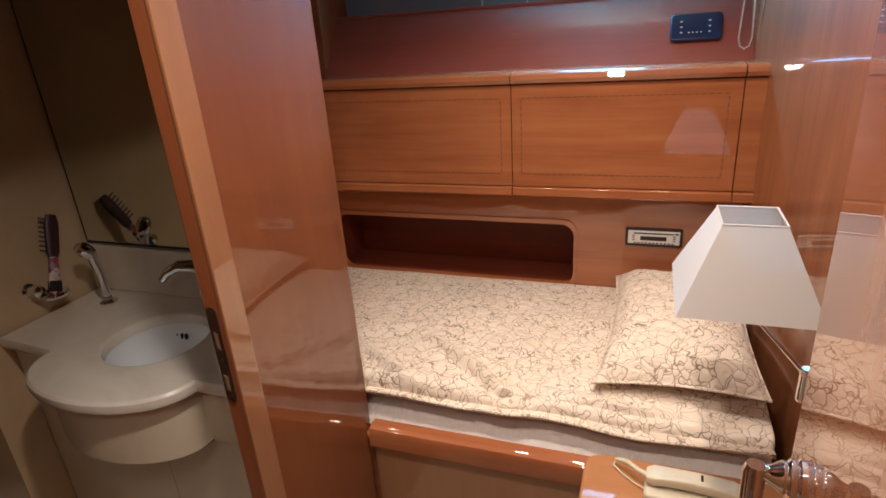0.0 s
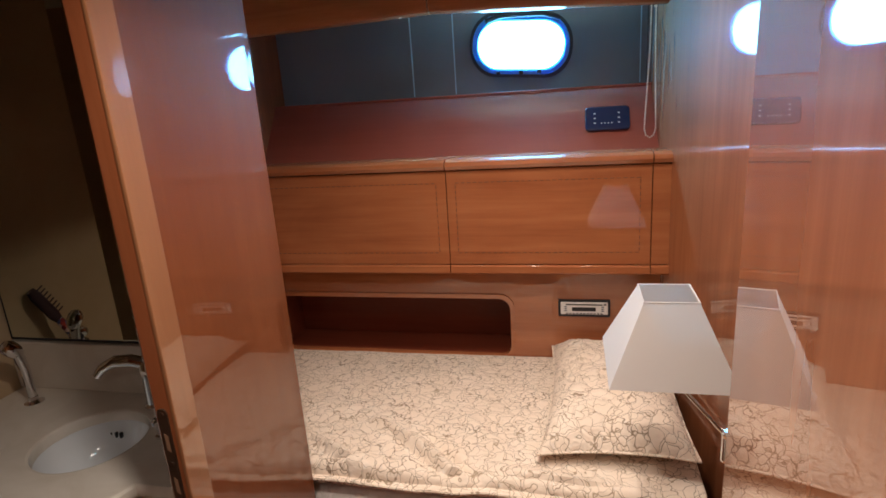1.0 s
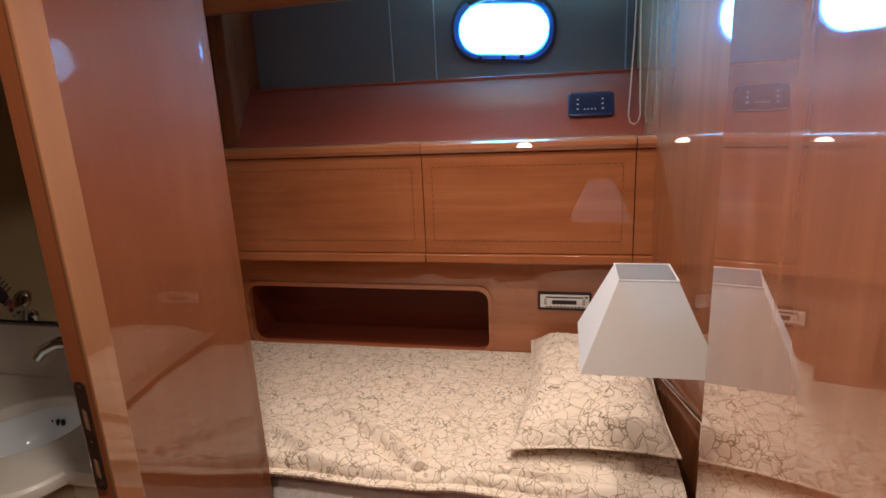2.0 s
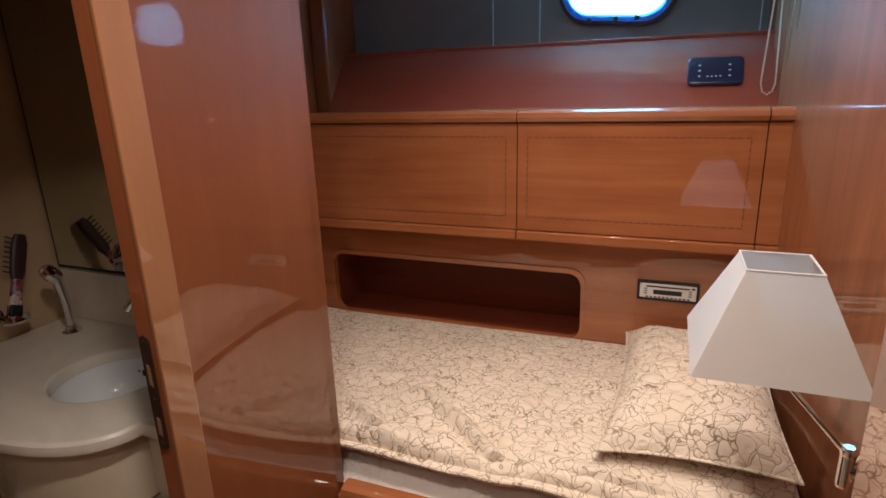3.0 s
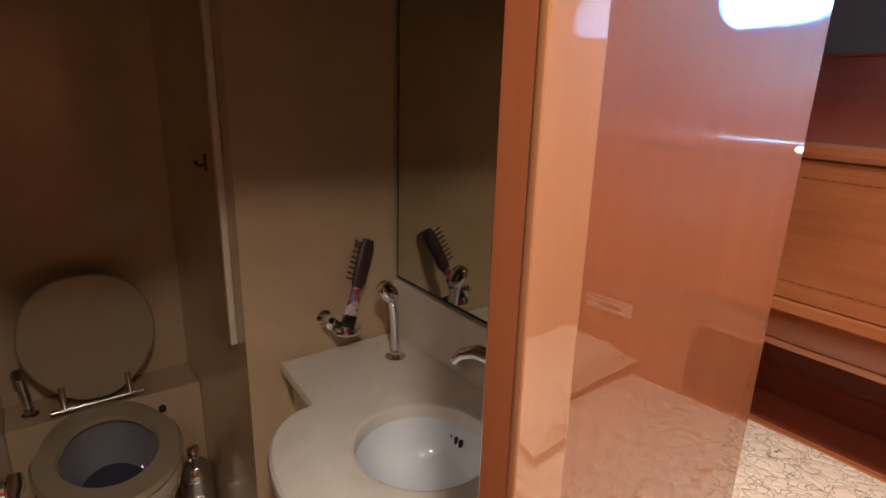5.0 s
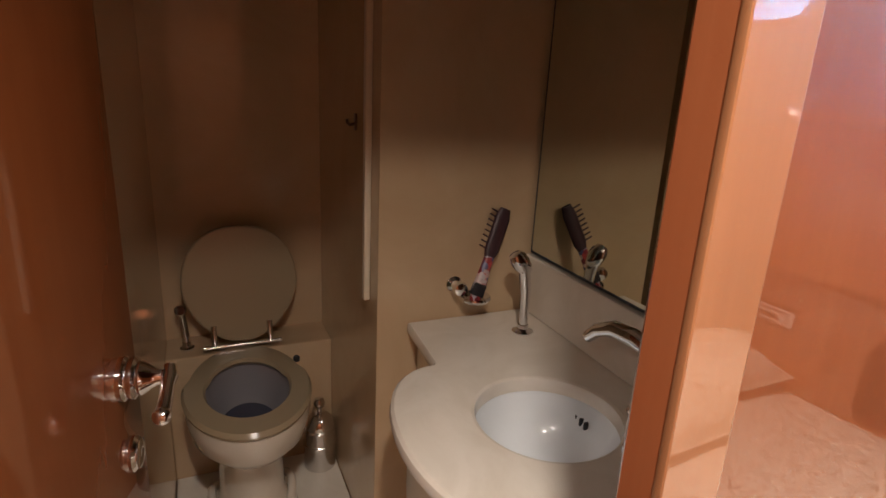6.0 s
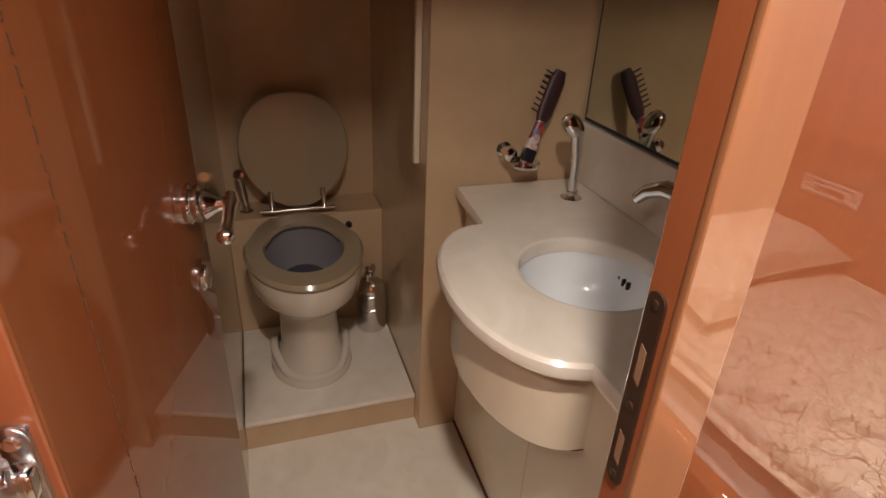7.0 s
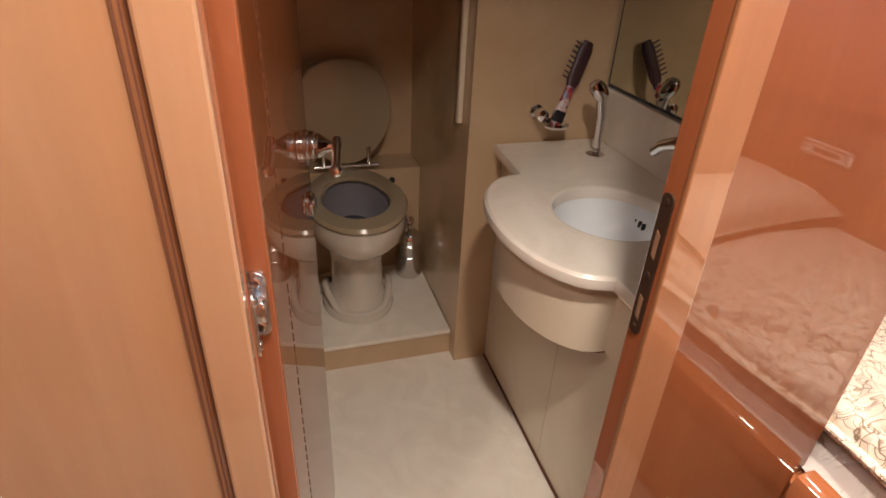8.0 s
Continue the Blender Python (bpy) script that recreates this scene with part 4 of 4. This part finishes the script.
base = [(-1.800, 1.645), (-1.800, 1.372), (-0.934, 1.360), (-0.934, 1.645)]
part("cupboard", prism(base, FLOOR + 0.006, 0.543), IVORY_DOOR, van, "ivory lower cupboard")
part("door_seam", box(-1.3512, -1.350, 1.3652, 1.368, 0.0, 0.52), IVORY, van, "thin door joint")
part("reveal", prism([(x, y + 0.012) if y < 1.5 else (x, y) for x, y in apron], 0.542, 0.548), SEAM, van, "dark joint under the drawer")
part("kick", prism([(-1.800, 1.368), (-0.934, 1.356), (-0.934, 1.3595), (-1.800, 1.3715)], FLOOR + 0.004, FLOOR + 0.015), SEAM, van, "dark joint at the floor")

edge = [(BW + 0.002, 1.675), (BW + 0.002, 1.337), (-1.598, 1.321)] + bow(0.240, 0.146, 1.313) + [(-1.108, 1.300), (-0.932, 1.300), (-0.932, 1.675)]


def counter():
    """The worktop with a round cut-out, rounded at its rim."""
    n = 96
    bm = bmesh.new()
    hole, outer = [], []
    for k in range(n):
        a = 2 * math.pi * k / n
        d = Vector((math.cos(a), math.sin(a)))
        best = None
        for p, q in zip(edge, edge[1:] + edge[:1]):
            p, q = Vector(p) - Vector((BX, BY)), Vector(q) - Vector((BX, BY))
            e = q - p
            det = d.x * -e.y + e.x * d.y
            if abs(det) < 1e-9:
                continue
            t = (p.x * -e.y + e.x * p.y) / det
            s = (d.x * p.y - d.y * p.x) / det
            if t > 0 and -1e-6 <= s <= 1 + 1e-6 and (best is None or t < best):
                best = t
        outer.append((BX + d.x * best, BY + d.y * best))
        hole.append((BX + BR * d.x, BY + BR * d.y))
    for corner in edge:
        k = min(range(n), key=lambda j: (outer[j][0] - corner[0]) ** 2 + (outer[j][1] - corner[1]) ** 2)
        outer[k] = corner
    shrink = lambda o, r, s: [(BX + (x - BX) * (1 - s * r / math.hypot(x - BX, y - BY)), BY + (y - BY) * (1 - s * r / math.hypot(x - BX, y - BY))) for x, y in o]
    levels = [(hole, 0.692), (shrink(outer, 0.010, 1), 0.690), (shrink(outer, 0.002, 1), 0.695), (outer, 0.705), (shrink(outer, 0.002, 1), 0.715), (shrink(outer, 0.008, 1), 0.7205), (shrink(outer, 0.012, 1), 0.721),
              (shrink(hole, -0.008, 1), 0.721), (shrink(hole, -0.002, 1), 0.719), (hole, 0.714), (hole, 0.692)]
    vs = [[bm.verts.new((x, y, z + UP)) for x, y in o] for o, z in levels]
    for a, b in zip(vs, vs[1:]):
        for k in range(n):
            bm.faces.new((a[k], a[(k + 1) % n], b[(k + 1) % n], b[k]))
    return bm


tagged(part("countertop", counter(), MARBLE), "cream solid-surface countertop with a bowed front", "countertop")
tagged(part("backsplash", box(BW + 0.002, -0.934, 1.650, 1.6765, 0.7385, 0.885, 0.003), MARBLE), "cream upstand between counter and mirror", "backsplash")
bas = thing("wash_basin", "white round undermounted wash basin", "wash basin", (BX, BY, UP))
prof = [(0.140, 0.690), (0.131, 0.6915), (0.128, 0.686), (0.122, 0.655), (0.108, 0.625), (0.080, 0.600), (0.045, 0.588), (0.018, 0.585), (0.018, 0.580), (0.050, 0.582), (0.088, 0.594), (0.114, 0.620), (0.128, 0.655), (0.135, 0.686)]
part("bowl", lathe(prof, Matrix(), 48, False), CERAMIC, bas)
part("drain", lathe([(0.020, 0.586), (0.020, 0.589), (0.014, 0.590)], Matrix(), 20), CHROME, bas, "chrome drain")
for k in (-1, 0, 1):
    part("overflow_slot", box(-0.043 + k * 0.014 - 0.003, -0.043 + k * 0.014 + 0.003, 0.108, 0.118, 0.646, 0.662, 0.002), BLACK, bas, "dark overflow slot")

mr = thing("mirror", "large bathroom mirror with a thin dark edge", "mirror")
part("glass", box(-1.790, -0.94, 1.6595, 1.6605, 0.896, 1.88), MIRROR, mr)
part("edge", box(-1.797, -0.936, 1.661, 1.6765, 0.889, 1.885), RUBBER, mr, "thin dark edge")

hs2 = thing("hand_shower", "chrome pull-out hand shower on the countertop", "hand shower", (-1.668, 1.575, 0.738))
part("base", lathe([(0.024, 0.0), (0.025, 0.004), (0.017, 0.008), (0.013, 0.012), (0.012, 0.02)]), CHROME, hs2)
part("grip", tube([(0, 0, 0.015), (0, -0.001, 0.06), (0.0, -0.002, 0.105), (0.0, -0.008, 0.14), (0.004, -0.014, 0.16)], [0.010, 0.011, 0.013, 0.014, 0.012]), CHROME, hs2)
part("head", lathe([(0.008, -0.032), (0.014, -0.027), (0.019, -0.015), (0.0215, 0.0), (0.0205, 0.014), (0.014, 0.026), (0.003, 0.030)], pose(-0.002, -0.020, 0.172, 38, 0, -8), 24), CHROME, hs2, "rounded chrome spray head")

fc = thing("faucet", "chrome arched basin faucet", "faucet", (-1.295, 1.600, 0.738))
part("body", lathe([(0.026, 0), (0.027, 0.006), (0.020, 0.012), (0.019, 0.09), (0.021, 0.12), (0.016, 0.135)]), CHROME, fc)
part("spout", tube([(0.0, 0, 0.125), (-0.035, -0.012, 0.138), (-0.075, -0.022, 0.138), (-0.11, -0.03, 0.122), (-0.13, -0.034, 0.100)], [0.016, 0.017, 0.016, 0.014, 0.012]), CHROME, fc)
part("lever", tube([(0.0, 0, 0.13), (0.02, 0, 0.155), (0.07, 0, 0.165)], [0.012, 0.008, 0.007]), CHROME, fc)

kn = thing("counter_knob", "chrome and white push knob on the countertop", "knob", (-1.175, 1.47, 0.738))
part("stem", lathe([(0.014, 0), (0.014, 0.006), (0.009, 0.010), (0.010, 0.03), (0.016, 0.036), (0.016, 0.046), (0.010, 0.052)]), CHROME, kn)

hd = thing("brush_holder", "chrome ring holder on the wall with a hairbrush in it", "brush holder", (BW, 1.492, 0.802))
part("wall_rose", lathe([(0.020, 0), (0.020, 0.004), (0.012, 0.012), (0.010, 0.024)], pose(0, -0.038, 0.020, 0, 90), 20), CHROME, hd)
part("ball", lathe([(0.006, 0), (0.016, 0.006), (0.019, 0.016), (0.016, 0.026), (0.006, 0.032)], pose(0.02, -0.038, 0.020, 0, 90), 20), CHROME, hd)
part("cup", lathe([(0.026, -0.008), (0.034, -0.005), (0.038, 0.002), (0.036, 0.007), (0.032, 0.002), (0.026, -0.004), (0.004, -0.005), (0.004, -0.008), (0.026, -0.008)], Matrix.Translation((0.045, 0.0, -0.005)), 24, False), CHROME, hd)
hb = thing("hairbrush", "dark red patterned vent hairbrush standing in the holder", "hairbrush", (BW + 0.062, 1.479, 0.790))
hb.rotation_euler = (radians(-23), radians(-12), 0)
hb.scale = (1.15, 1.15, 1.08)
part("handle", loft([[(0.008 * math.cos(t * math.pi / 8), 0.012 * math.sin(t * math.pi / 8) * w, z) for t in range(16)] for z, w in ((0.0, 0.8), (0.02, 1.1), (0.05, 1.2), (0.085, 1.0), (0.11, 0.9))]), BRUSH_RED, hb, "patterned red handle")
WHITE_PRINT = mat("brush_print", (0.55, 0.45, 0.45), 0.4)
for z, w in ((0.03, 0.007), (0.05, 0.009), (0.072, 0.006)):
    part("print", box(0.0075, 0.0092, -w, w, z, z + 0.008, 0.001), WHITE_PRINT, hb, "pale print")
part("band", box(-0.0095, 0.0095, -0.0135, 0.0135, 0.018, 0.048, 0.004), BLACK, hb, "dark navy band")
part("head", loft([[(0.007 * math.cos(t * math.pi / 8), 0.017 * math.sin(t * math.pi / 8) * w, z) for t in range(16)] for z, w in ((0.105, 0.6), (0.125, 1.0), (0.20, 1.05), (0.222, 0.7))]), BRUSH_DARK, hb, "dark brush head")
for k in range(8):
    part("bristle", tube([(0.0, -0.012, 0.125 + k * 0.012), (0.004, -0.032, 0.127 + k * 0.012)], 0.0019, 6), BRUSH_DARK, hb)
